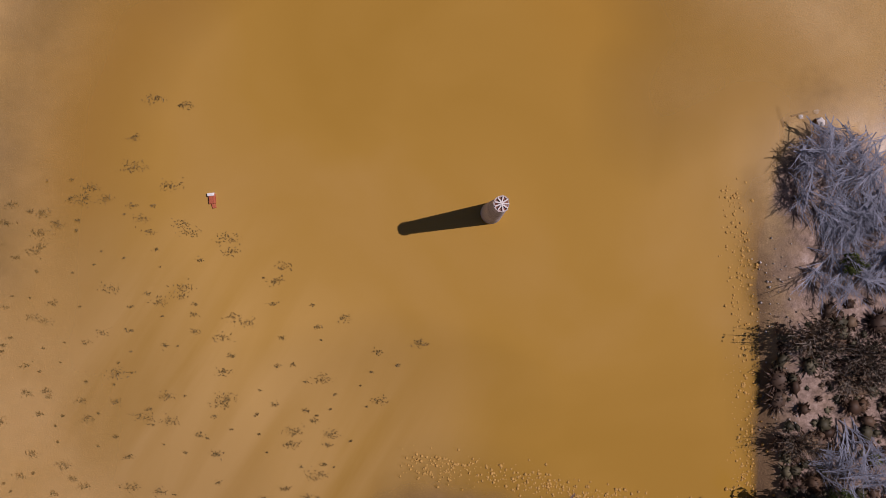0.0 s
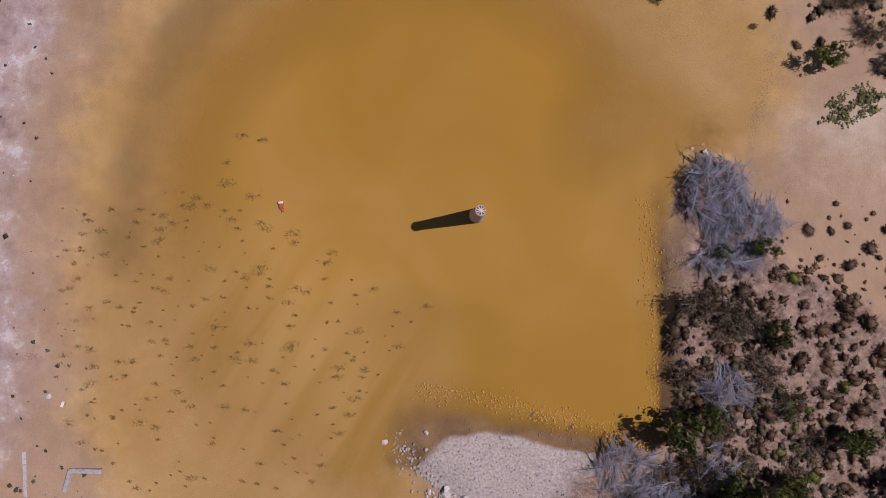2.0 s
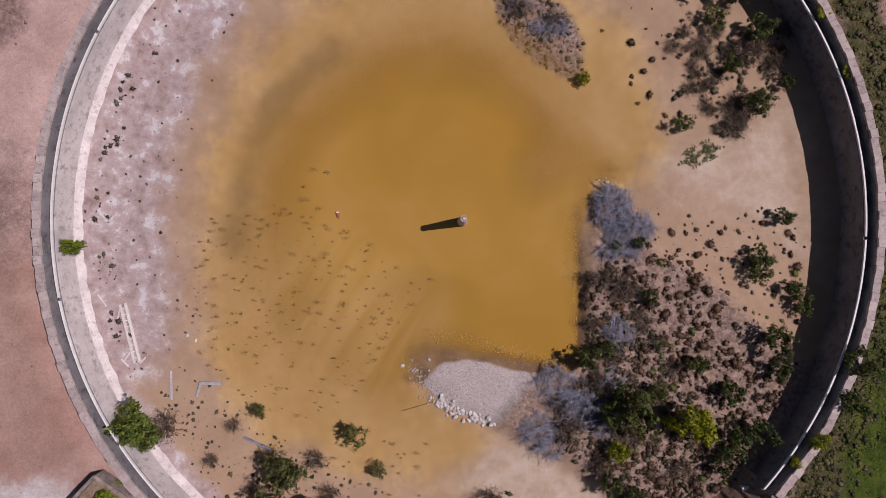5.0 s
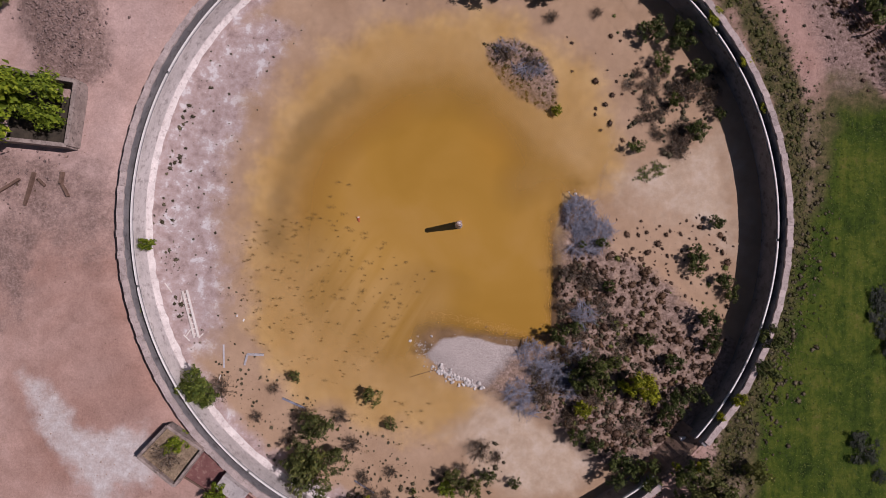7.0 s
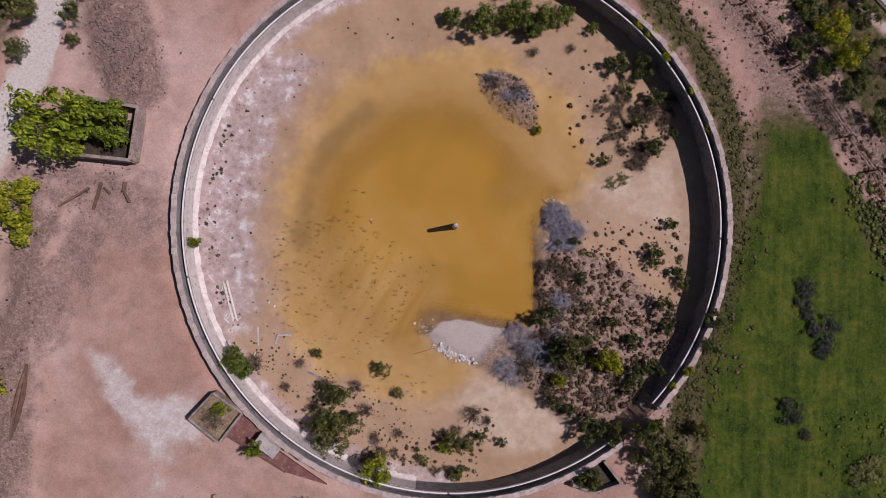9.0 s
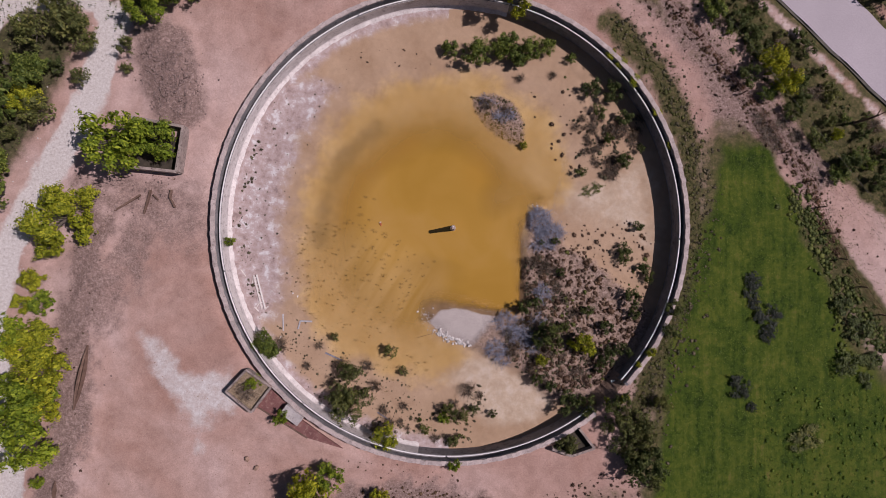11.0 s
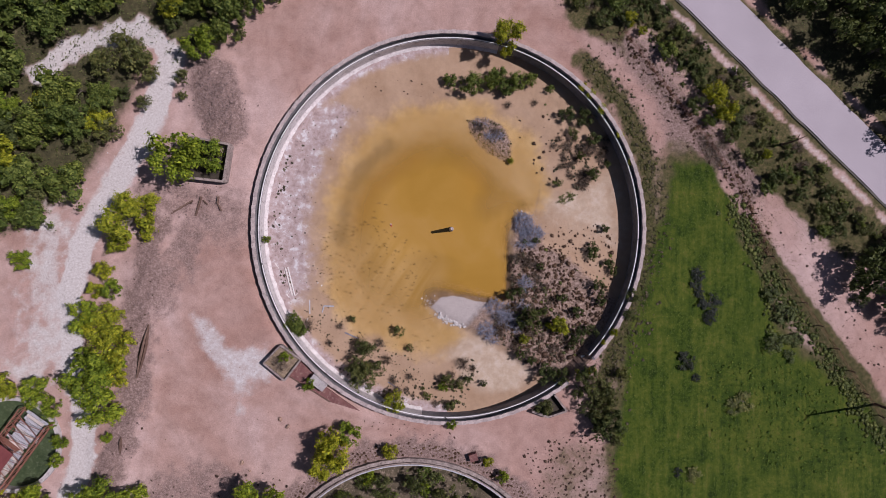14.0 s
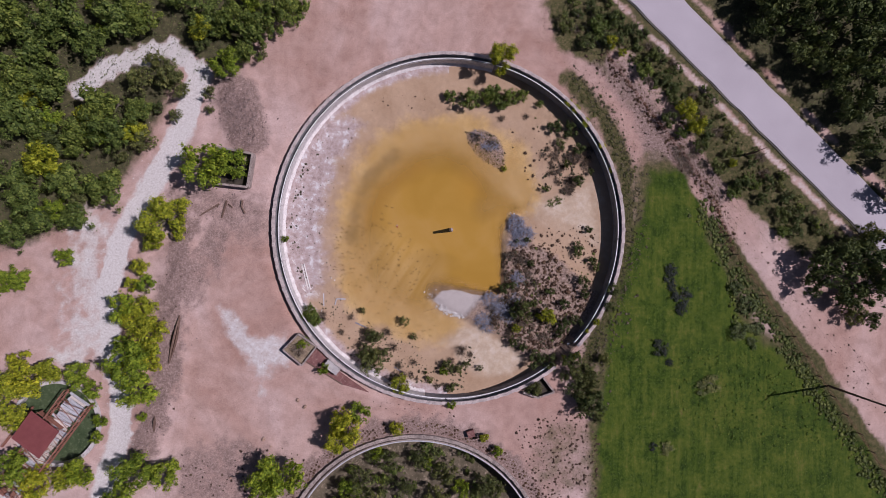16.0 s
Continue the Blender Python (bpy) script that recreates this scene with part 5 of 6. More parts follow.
# ---- withered tufts standing in the shallow water ----
def tufts(pts, lo, hi, seed):
    g = np.random.default_rng(seed)
    P = []
    for x, y in pts:
        s = lo + (hi - lo) * g.random() ** 2
        n = int(8 + 150 * s)
        q = g.normal(size=(n, 3)) * [s * 0.5, s * 0.26, 0] + [x, y, max(fz(x, y), WATER) + 0.01]
        q[:, 2] += g.uniform(0, 0.12, n) * s
        P.append(q)
    P = np.concatenate(P)
    V, F = leaves_mesh(P, g.normal(size=P.shape) * 0.5 + [0, 0, 1], 0.02, 3.6, seed)
    tagged(new("water_weeds", tri_mesh("water_weeds", V, F, M_TUFT)), "dark withered weed tufts in shallow ochre water", "weeds", kind="stuff")


tufts(scatter(pairs(-15.53, 1.50, -9.79, 1.92, -6.83, 0.64, -4.12, -0.38, 0.27, -3.87, -1.24, -7.06, -4.26, -11.23, -7.75, -13.18, -11.71, -12.16, -15.66, -8.66), 0.55, 11, 0.42), 0.03, 0.36, 11)
tufts(pairs(-8.04, 2.93, -7.41, 4.11, -9.56, 1.05, -6.95, 1.44, -5.12, -0.61, -8.63, -4.27, -10.80, -4.80, -5.56, -6.77, 0.65, -3.46, -6.59, 0.27, -10.44, 0.32, -8.06, 2.02, -6.42, 3.90, -2.10, -6.19, -16.61, -5.43, -15.37, -5.44), 0.2, 0.42, 12)
tufts(scatter(pairs(-7.30, -13.97, 0.37, -13.50, 0.37, -18.78, -5.39, -18.78), 0.9, 13, 0.6), 0.1, 0.35, 13)


# ---- dead branch piles ----
def branch_mesh(seed):
    """One cut branch about a metre long, with side twigs."""
    r = random.Random(seed)
    p = Pile()
    bend, rise = r.uniform(-0.18, 0.18), r.uniform(0.03, 0.16)
    thick = r.uniform(0.011, 0.017)
    stem = [Vector((k / 14 - 0.5, bend * (k / 14) ** 2, rise * k / 14)) for k in range(15)]
    p.stick(stem, thick, 0.004, 3)
    for j in range(2, 14):
        q = radians((1 if j % 2 else -1) * r.uniform(13, 32))
        long = (1.1 - j / 14) * r.uniform(0.4, 0.62)
        p.v.append(stem[j] + Vector((math.cos(q) * long, math.sin(q) * long, r.uniform(-0.04, 0.1))))
        tip = len(p.v) - 1
        p.f += [(3 * j + i, 3 * j + (i + 1) % 3, tip) for i in range(3)]
        p.m += [0] * 3
    return p.mesh("branch", [M_DEADWOOD])


BRANCHES = [branch_mesh(s) for s in range(8)]


def branch_pile(x, y, rx, ry, turn, n, seed, label, long=1.5):
    """Grey cut branches heaped over one another."""
    r = random.Random(seed)
    ob = tagged(new("brush_heap"), label, "brush heap", "brush heaps")
    ob.matrix_basis = pose(x, y, fz(x, y) - 0.05, 0, 0, turn)
    for i in range(int(n * 0.72)):
        a, d = r.uniform(0, math.tau), math.sqrt(r.random())
        head = r.choice((215, 245, 285, 325)) + r.uniform(-20, 20)
        ln = long * r.uniform(0.5, 1.05)
        h = 0.08 + 0.5 * (1 - d * d) * r.random()
        part("branch", BRANCHES[i % 8], ob, at=pose(rx * d * math.cos(a), ry * d * math.sin(a), h, r.uniform(-14, 14), r.uniform(-8, 4), head) @ Matrix.Diagonal((ln, ln, ln, 1)))


branch_pile(13.18, 1.13, 1.3, 1.7, 0, 170, 1, "large heap of grey dead branches at the water's edge")
branch_pile(14.26, -0.23, 1.7, 1.2, 10, 190, 2, "large heap of grey dead branches at the water's edge")
branch_pile(12.70, 2.11, 0.9, 0.8, 20, 60, 3, "heap of grey dead branches at the water's edge", 1.2)
branch_pile(13.35, -1.51, 1.6, 0.8, 0, 90, 4, "grey dead branches on the bank")
branch_pile(13.34, -7.08, 1.0, 1.0, 40, 80, 5, "pale grey dead branches among shrubs")
branch_pile(9.9, -11.3, 2.5, 1.4, -40, 200, 6, "grey dead branches among shrubs")
branch_pile(11.3, -12.5, 2.3, 1.2, -35, 160, 7, "grey dead branches among shrubs")
branch_pile(8.15, -14.1, 1.7, 1.1, -50, 140, 8, "grey dead branches at the bank's tip")
branch_pile(8.79, 13.75, 1.3, 0.8, 0, 70, 9, "grey dead branches on a dark mound")
branch_pile(7.12, 15.53, 1.3, 0.9, 0, 50, 10, "brownish dead twigs on a dark mound", 1.0)
branch_pile(12.62, -10.16, 1.0, 0.8, 0, 40, 11, "grey dead branches among shrubs")

# ---- rocks and clods ----
ROCKS = []
for s in range(5):
    g = np.random.default_rng(s + 70)
    bm = bmesh.new()
    bmesh.ops.create_icosphere(bm, subdivisions=1, radius=1)
    for v in bm.verts:
        v.co *= float(g.uniform(0.7, 1.15))
        v.co.z *= 0.7
    me = bpy.data.meshes.new("rock")
    bm.to_mesh(me)
    bm.free()
    me.materials.append(M_ROCK)
    ROCKS.append(me)


DARK_ROCKS = [me.copy() for me in ROCKS]
for me in DARK_ROCKS:
    me.materials.clear()
    me.materials.append(M_PEBBLE)


EARTH_ROCKS = [me.copy() for me in ROCKS]
for me in EARTH_ROCKS:
    me.materials.clear()
    me.materials.append(M_BANK)


def rock(x, y, s, label="pale broken rock", group="rocks", name="rock", kinds=ROCKS):
    r = random.Random(int(x * 100 + y * 10))
    ob = tagged(new(name, kinds[r.randrange(5)]), label, "rock", group)
    ob.matrix_basis = pose(x, y, ground_at(x, y) + s * 0.25, r.uniform(-20, 20), r.uniform(-20, 20), r.uniform(0, 360)) @ Matrix.Diagonal((s, s * r.uniform(0.6, 1), s * 0.8, 1))


for i, (x, y) in enumerate(along(pairs(0.95, -11.58, 1.81, -12.30, 3.01, -12.64, 4.69, -13.51), 80, 0.2, 3)):
    rock(x, y, 0.1 + 0.16 * ((i * 37) % 10) / 10, "pale broken rock edging the gravel bank", "riprap rocks")
for i, (x, y) in enumerate(along(pairs(-1.16, -9.2, -0.4, -9.9, 0.2, -10.6, 0.95, -11.58), 110, 0.33, 4)):
    rock(x, y, 0.04 + 0.07 * ((i * 53) % 10) / 10, "dark-stained rock at the water's edge", "riprap rocks", kinds=DARK_ROCKS)
for x, y, s in ((-1.25, -9.35, 0.22), (0.56, -8.97, 0.14), (12.81, 3.09, 0.2), (13.75, 2.17, 0.1), (-15.94, -7.20, 0.14), (17.37, -4.66, 0.1), (12.74, 3.43, 0.1), (12.25, 3.29, 0.1)):
    rock(x, y, s, "pale rock lying on the sediment", "loose rocks")
for x, y, s in ((-20.50, -25.73, 0.42), (-19.38, -26.77, 0.42), (-25.62, -31.69, 0.4), (-24.50, -32.82, 0.2), (-30.64, -37.65, 0.28), (-36.06, -28.58, 0.15)):
    rock(x, y, s, "squarish brown boulder on bare earth", "yard boulders", "boulder", EARTH_ROCKS)


def clods(name, spots, lo, hi, mat, label, cat, seed):
    """Many small lumps joined as one."""
    g = np.random.default_rng(seed)
    base = np.array([(1, 0, 0), (0, 1, 0), (-1, 0, 0), (0, -1, 0), (0, 0, 0.8), (0, 0, -0.6)], dtype=float)
    tri = np.array([(0, 1, 4), (1, 2, 4), (2, 3, 4), (3, 0, 4), (1, 0, 5), (2, 1, 5), (3, 2, 5), (0, 3, 5)])
    V, F = [], []
    for i, (x, y) in enumerate(spots):
        s = lo + (hi - lo) * g.random() ** 2
        a = g.uniform(0, math.tau)
        b = base * g.uniform(0.6, 1.2, (6, 1)) * s
        V.append(np.stack([x + b[:, 0] * math.cos(a) - b[:, 1] * math.sin(a), y + b[:, 0] * math.sin(a) + b[:, 1] * math.cos(a), max(ground_at(x, y), WATER - 0.03 if math.hypot(x - CX, y - CY) < R_IN else -9) + b[:, 2] + s * 0.2], 1))
        F.append(tri + i * 6)
    tagged(new(name, tri_mesh(name, np.concatenate(V), np.concatenate(F), mat)), label, cat, kind="stuff")


SHORE_E = pairs(10.13, 1.17, 10.31, -0.55, 10.34, -2.51, 10.38, -4.96, 10.41, -7.16, 10.27, -8.39)
SHORE_S = pairs(0.23, -7.15, 2.20, -7.34, 4.16, -7.72, 5.63, -8.23, 7.09, -8.48, 8.80, -8.99, 10.01, -9.49)
clods("shore_clods", along(SHORE_E, 1100, 0.22, 5) + along(SHORE_S, 2200, 0.24, 6), 0.012, 0.085, M_CLOD, "crusty ochre clods along the waterline", "clods", 7)
clods("salt_crust", along(pairs(16.43, 9.63, 15.93, 8.17, 15.42, 5.99, 15.16, 4.77, 14.86, 4.04, 14.77, 2.58, 15.13, 1.59), 2200, 0.16, 31), 0.004, 0.016, M_ROCK, "thin white salt crust along the old waterline", "crust", 32)
clods("bank_stones", [p for p in along(pairs(11.21, -0.56, 11.29, -3.99, 11.50, -7.17), 160, 0.3, 8)] + scatter(ISLAND, 0.17, 9, 0.8), 0.012, 0.055, M_PEBBLE, "pale gravel stones on the bank", "stones", 9)
clods("crust_flakes", scatter(WEST_CRUST, 0.62, 10, 0.5), 0.015, 0.07, M_ROCK, "pale flakes of crust on the floor", "stones", 11)
clods("yard_rubble", along(SCARP, 420, 1.1, 12) + along(HEAP, 1500, 1.35, 13) + along(pairs(-37.03, 5.46, -29.79, 5.09, -37.44, 0.74), 120, 1.0, 14), 0.04, 0.17, M_RUBBLE, "reddish rubble heaped in the yard", "rubble", 15)
clods("yard_pebbles", [p for p in scatter(pairs(-39.99, 0.72, -24.76, 24.88, -17.96, 33.55, -0.77, 34.67, -12.77, 25.89, -22.99, 12.88, -25.50, -0.90, -23.72, -16.40, -10.76, -26.76, -17.63, -32.83, -39.87, -33.66), 0.55, 41, 0.5) if math.hypot(p[0] - CX, p[1] - CY) > 28], 0.015, 0.085, M_BANK, "small stones strewn over the yard", "stones", 42)
clods("track_stones", along(TRACK, 500, 1.5, 16), 0.04, 0.13, M_ROCK, "pale stones along the gravel track", "stones", 17)


# ---- debris in the tank ----
def slab(name, x, y, z, sx, sy, sz, turn, mat, label, category, group="", tilt=0, chamfer=0.01):
    p = Pile()
    p.box(pose(0, 0, 0), sx, sy, sz, 0, chamfer)
    ob = tagged(new(name, p.mesh(name, [mat])), label, category, group)
    ob.matrix_basis = pose(x, y, z, 0, tilt, turn)
    return ob


def between(ax, ay, bx, by):
    return (ax + bx) / 2, (ay + by) / 2, math.hypot(bx - ax, by - ay), math.degrees(math.atan2(by - ay, bx - ax))


def beam(name, a, b, w, h, mat, label, category="timber", group="", lift=0.0):
    x, y, ln, turn = between(*a, *b)
    return slab(name, x, y, ground_at(x, y) - 0.01 + lift, ln, w, h, turn, mat, label, category, group)


ladder = tagged(new("broken_ladder"), "long weathered timber ladder lying on the crust", "ladder")
for dx in (-0.18, 0.18):
    x, y, ln, turn = between(-20.34, -5.04, -19.34, -9.02)
    p = Pile()
    p.box(pose(0, dx, 0), ln, 0.15, 0.16, 0, 0.01)
    part("rail", p.mesh("rail", [M_BLEACHED]), ladder)
for k in range(9):
    p = Pile()
    p.box(pose(-ln / 2 + 0.3 + k * ln / 9.5, 0, 0.02, 0, 0, (k * 37) % 11 - 5), 0.07, 0.34, 0.05, 0, 0.005)
    part("rung", p.mesh("rung", [M_BLEACHED]), ladder)
ladder.matrix_basis = pose(x, y, fz(x, y), 0, 0, turn)
for q in ((-20.5, -5.2, -20.7, -6.1), (-20.2, -8.9, -19.8, -8.3), (-19.9, -9.3, -20.4, -8.8), (-19.2, -9.1, -18.8, -8.7), (-17.6, -12.9, -17.3, -12.2), (-20.9, -9.8, -20.8, -10.4), (-22.0, -4.4, -21.4, -5.2)):
    beam("broken_plank", q[:2], q[2:], 0.1, 0.05, M_BLEACHED, "short bleached broken plank on the crust", "plank", "broken planks")
FR = dict(mat=M_GREYSHEET, label="bent grey sheet-metal strip on the mud", category="scrap metal", group="scrap strips")
beam("metal_strip", (-15.32, -11.40), (-15.06, -10.46), 0.16, 0.12, **FR)
beam("metal_strip", (-15.06, -10.46), (-13.68, -10.52), 0.2, 0.14, **FR)
beam("metal_strip", (-17.09, -9.64), (-17.05, -11.63), 0.14, 0.06, **FR)
beam("log", (-12.10, -14.21), (-10.18, -15.08), 0.16, 0.14, M_DEADWOOD, "bleached log lying on the tank floor", "log")
beam("log", (-5.97, -21.18), (-4.34, -22.23), 0.12, 0.1, M_DEADWOOD, "bleached log lying on the tank floor", "log")
beam("branch", (-1.31, -12.45), (0.85, -11.82), 0.05, 0.05, M_BROWNWOOD, "thin dark branch lying on mud", "branch")
beam("branch", (11.60, 3.60), (11.76, 2.96), 0.07, 0.06, M_BROWNWOOD, "short dark driftwood stick", "branch")
beam("branch", (11.98, 3.30), (12.50, 3.44), 0.06, 0.05, M_BROWNWOOD, "short dark driftwood stick", "branch")
for q in ((2.84, -7.49, 2.93, -7.83), (5.09, -8.29, 5.29, -8.05), (6.70, -8.95, 6.94, -8.61), (1.86, -7.14, 2.25, -7.34)):
    beam("driftwood", q[:2], q[2:], 0.09, 0.1, M_BROWNWOOD, "short dark driftwood stump at the waterline", "driftwood", "driftwood stumps")
slab("white_plank", -15.39, -7.58, fz(-15.39, -7.58) , 0.24, 0.12, 0.05, 65, M_WHITE, "small white painted board on sediment", "board")
slab("white_cabinet", 21.50, -17.41, fz(21.50, -17.41) - 0.02, 0.75, 0.7, 0.85, 10, M_WHITE, "discarded white metal cabinet among bushes", "cabinet", chamfer=0.03)
slab("white_sheet", 20.63, -17.85, fz(20.63, -17.85) + 0.03, 0.35, 0.2, 0.05, 50, M_WHITE, "broken white panel scrap among bushes", "panel", tilt=8)
scrap = tagged(new("scrap_piece"), "red and white scrap piece sticking out of the water", "scrap")
p = Pile()
p.box(pose(0, 0, 0), 0.2, 0.3, 0.14, 0, 0.02)
p.box(pose(0.02, -0.2, 0, 0, 0, 10), 0.12, 0.18, 0.1, 0, 0.02)
part("red_body", p.mesh("red_body", [M_REDTAG]), scrap)
p = Pile()
p.box(pose(-0.01, 0.13, 0.02), 0.2, 0.09, 0.15, 0, 0.01)
part("white_end", p.mesh("white_end", [M_WHITE]), scrap)
scrap.matrix_basis = pose(-5.64, 1.02, WATER - 0.05, 0, 0, 5)


# ---- yard: chambers, slabs, timbers ----
def wall_bar(a, b, thick, top, mat=M_CONC, bottom=-1.6, drop=0.0):
    x, y, ln, turn = between(*a, *b)
    p = Pile()
    p.box(pose(0, 0, 0), ln, thick, top - bottom, 0, 0.02)
    me = p.mesh("wall_side", [mat])
    return me, pose(x, y, bottom, 0, 0, turn)


M_DRYBED = surface("dry_grass_bed", (0.16, 0.11, 0.075), (0.34, 0.26, 0.18), 2.5, (0.1, 0.09, 0.045), fine=7)
# near-black bed: the shade of a deep pit painted onto a shallow floor
M_PIT_SHADE = surface("dark_silt", (0.03, 0.026, 0.02), (0.075, 0.06, 0.045), 1.5, fine=8)


def chamber(label, corners, thick, top, open_side=None, mat=M_OLD, fill=0.06, bed=None):
    ob = tagged(new("concrete_chamber"), label, "chamber", "chambers")
    n = len(corners)
    for i in range(n):
        if i == open_side:
            continue
        me, m = wall_bar(corners[i], corners[(i + 1) % n], thick, top - 0.003 * i, mat, 0.0 if top > 0.9 else -0.2)
        part("wall_side", me, ob, at=m)
    c = np.array(corners)
    mid = c.mean(0)
    inner = mid + (c - mid) * 0.93
    lo, hi = [(x, y, -0.1) for x, y in inner], [(x, y, fill) for x, y in inner]
    fs = [tuple(range(n, 2 * n)), tuple(range(n))[::-1]] + [(i, (i + 1) % n, n + (i + 1) % n, n + i) for i in range(n)]
    # without a bed of its own the floor gets the painted pit shade
    part("chamber_floor", mesh_of("chamber_floor", lo + hi, fs, bed or M_PIT_SHADE), ob, "weedy chamber floor")
    return ob


chamber("open concrete chamber half hidden by a tree", pairs(-32.80, 12.61, -27.09, 11.55, -27.84, 6.56, -33.89, 7.20), 0.32, 1.6, 3)
ch = pairs(-22.59, -17.95, -20.29, -15.53, -17.53, -17.42, -19.75, -20.28)
chamber("open square concrete chamber full of weeds", ch, 0.22, 1.0, fill=0.62, bed=M_DRYBED)
chamber("small open concrete chamber against the wall", pairs(13.96, -24.40, 17.01, -22.13, 18.69, -24.31, 16.16, -25.18), 0.28, 0.9, 0)
mx, my = sum(c[0] for c in ch) / 4, sum(c[1] for c in ch) / 4
plant("brown", mx - 0.3, my - 0.2, 1.5, 0.8, "bush", "dry brown weeds filling the chamber", "bush", "chamber weeds", z=0.6)
plant("green", mx + 0.7, my + 0.9, 0.9, 1.2, "bush", "green weed in the chamber", "bush", "chamber weeds")
plants("olive", [15.71, -23.96, 16], PX, tall=0.7, name="bush", category="bush", label="weed bush in a small chamber", group="chamber weeds")
RAMP = pairs(-17.86, -17.76, -16.66, -18.79, -14.23, -21.38, -11.81, -23.11, -9.65, -24.58, -13.62, -23.37, -16.81, -21.56, -19.40, -19.75)
n = len(RAMP)
tagged(new("maroon_slab", mesh_of("maroon_slab", [(x, y, -0.2) for x, y in RAMP] + [(x, y, 0.1) for x, y in RAMP], [tuple(range(n)), tuple(range(n, 2 * n))[::-1]] + [((i + 1) % n, i, n + i, n + (i + 1) % n) for i in range(n)], M_MAROON)), "maroon wedge-shaped concrete slab beside the tank", "slab")
beam("edge_strip", RAMP[7], RAMP[5], 0.14, 0.22, M_BROWNWOOD, "dark raised edge of the maroon slab", "edging")
slab("concrete_block", -15.16, -20.56, 0.08, 2.4, 1.2, 1.0, -37, M_CONC, "raised grey concrete block beside the wall", "block")
beam("timber", (-35.4, 2.3), (-32.5, 4.1), 0.2, 0.25, M_BROWNWOOD, "long grey-brown timber lying on bare earth", group="yard timbers")
beam("timber", (-31.33, 4.64), (-32.08, 1.98), 0.18, 0.35, M_BROWNWOOD, "dark timber lying on bare earth", group="yard timbers")
beam("timber", (-30.98, 4.05), (-30.47, 3.54), 0.16, 0.2, M_BROWNWOOD, "short dark timber on bare earth", group="yard timbers")
beam("timber", (-28.94, 4.66), (-29.11, 3.72), 0.16, 0.4, M_BROWNWOOD, "dark timber lying on bare earth", group="yard timbers")
beam("timber", (-29.11, 3.72), (-28.59, 2.69), 0.16, 0.3, M_BROWNWOOD, "dark timber lying on bare earth", group="yard timbers")


def plate(a, b, wide, h, label):
    """A long dark solid, tapering to both ends, that stands in for a fissure's shadow."""
    x, y, ln, turn = between(*a, *b)
    k = [i / 10 for i in range(11)]
    edge = [(ln * (u - 0.5), wide * math.sin(math.pi * u) + 0.02) for u in k] + [(ln * (u - 0.5), -0.02) for u in k[::-1]]
    n = len(edge)
    verts = [(u, v, 0) for u, v in edge] + [(u, v, h * (0.35 + 0.65 * math.sin(math.pi * (u / ln + 0.5)))) for u, v in edge]
    faces = [tuple(range(n))[::-1], tuple(range(n, 2 * n))] + [(i, (i + 1) % n, n + (i + 1) % n, n + i) for i in range(n)]
    ob = tagged(new("rusty_plate", mesh_of("rusty_plate", verts, faces, M_BROWNWOOD)), label, "plate", "rusty plates")
    ob.matrix_basis = pose(x, y, gz(x, y) - 0.1, 0, 0, turn)


# dark lenses added where the ground only shows shadowed fissures
plate((-38.2, -12.8), (-39.8, -20.1), 0.42, 0.8, "long dark lens standing in for a shadowed fissure along the rubble scarp")
plate((-41.9, -28.1), (-42.0, -30.5), 0.14, 0.6, "dark lens standing in for a shadowed fissure beside the rubble")
slab("block", 5.99, -30.76, 0.0, 1.1, 1.0, 0.8, 20, M_MAROON, "dark maroon concrete block by the second tank", "block")

# ---- small tank with a rusty bridge ----
x3, y3, r3 = RING3
tagged(new("wall_small_tank", ring("wall_small_tank", x3, y3, [(r3 - 0.3, -2.0), (r3 + 0.25, -2.0), (r3 + 0.25, 0.55), (r3 - 0.3, 0.55)], 0, math.tau, M_CONC, 90, 0.02)), "round concrete wall of the small tank", "wall", kind="structure")
M_ALGAE = surface("algae_water", (0.04, 0.06, 0.028), (0.075, 0.1, 0.05), 0.7, (0.1, 0.125, 0.07), rough=0.35, fine=5, own=False)
tagged(new("water_small_tank", disc("water_small_tank", x3, y3, r3 - 0.28, -0.5, M_ALGAE, 0.03)), "dark green algae-covered water", "water", kind="structure")
bridge = tagged(new("bridge"), "rusty steel truss bridge with a red roofed cabin", "bridge")
BX, BY, BL, BT = between(-52.62, -25.06, -64.40, -41.34)
BW = 4.2


def bpart(name, pile, mat, label=""):
    return part(name, pile.mesh(name, [mat]), bridge, label)


for s in (-1, 1):
    p = Pile()
    p.box(pose(0, s * BW / 2, 0.7), BL, 0.18, 0.22, 0, 0.02)
    bpart("lower_chord", p, M_RUST)
    p = Pile()
    p.box(pose(0, s * BW / 2, 2.3), BL, 0.15, 0.15, 0, 0.02)
    bpart("upper_chord", p, M_RUST)
    for k in range(13):
        u = -BL / 2 + BL * k / 12
        p = Pile()
        p.stick([(u, s * BW / 2, 0.8), (u, s * BW / 2, 2.35)], 0.06, 0.06, 5)
        if k < 12:
            p.stick([(u, s * BW / 2, 0.85), (u + BL / 12, s * BW / 2, 2.3)], 0.045, 0.045, 4)
        bpart("post", p, M_RUST)
r = random.Random(3)
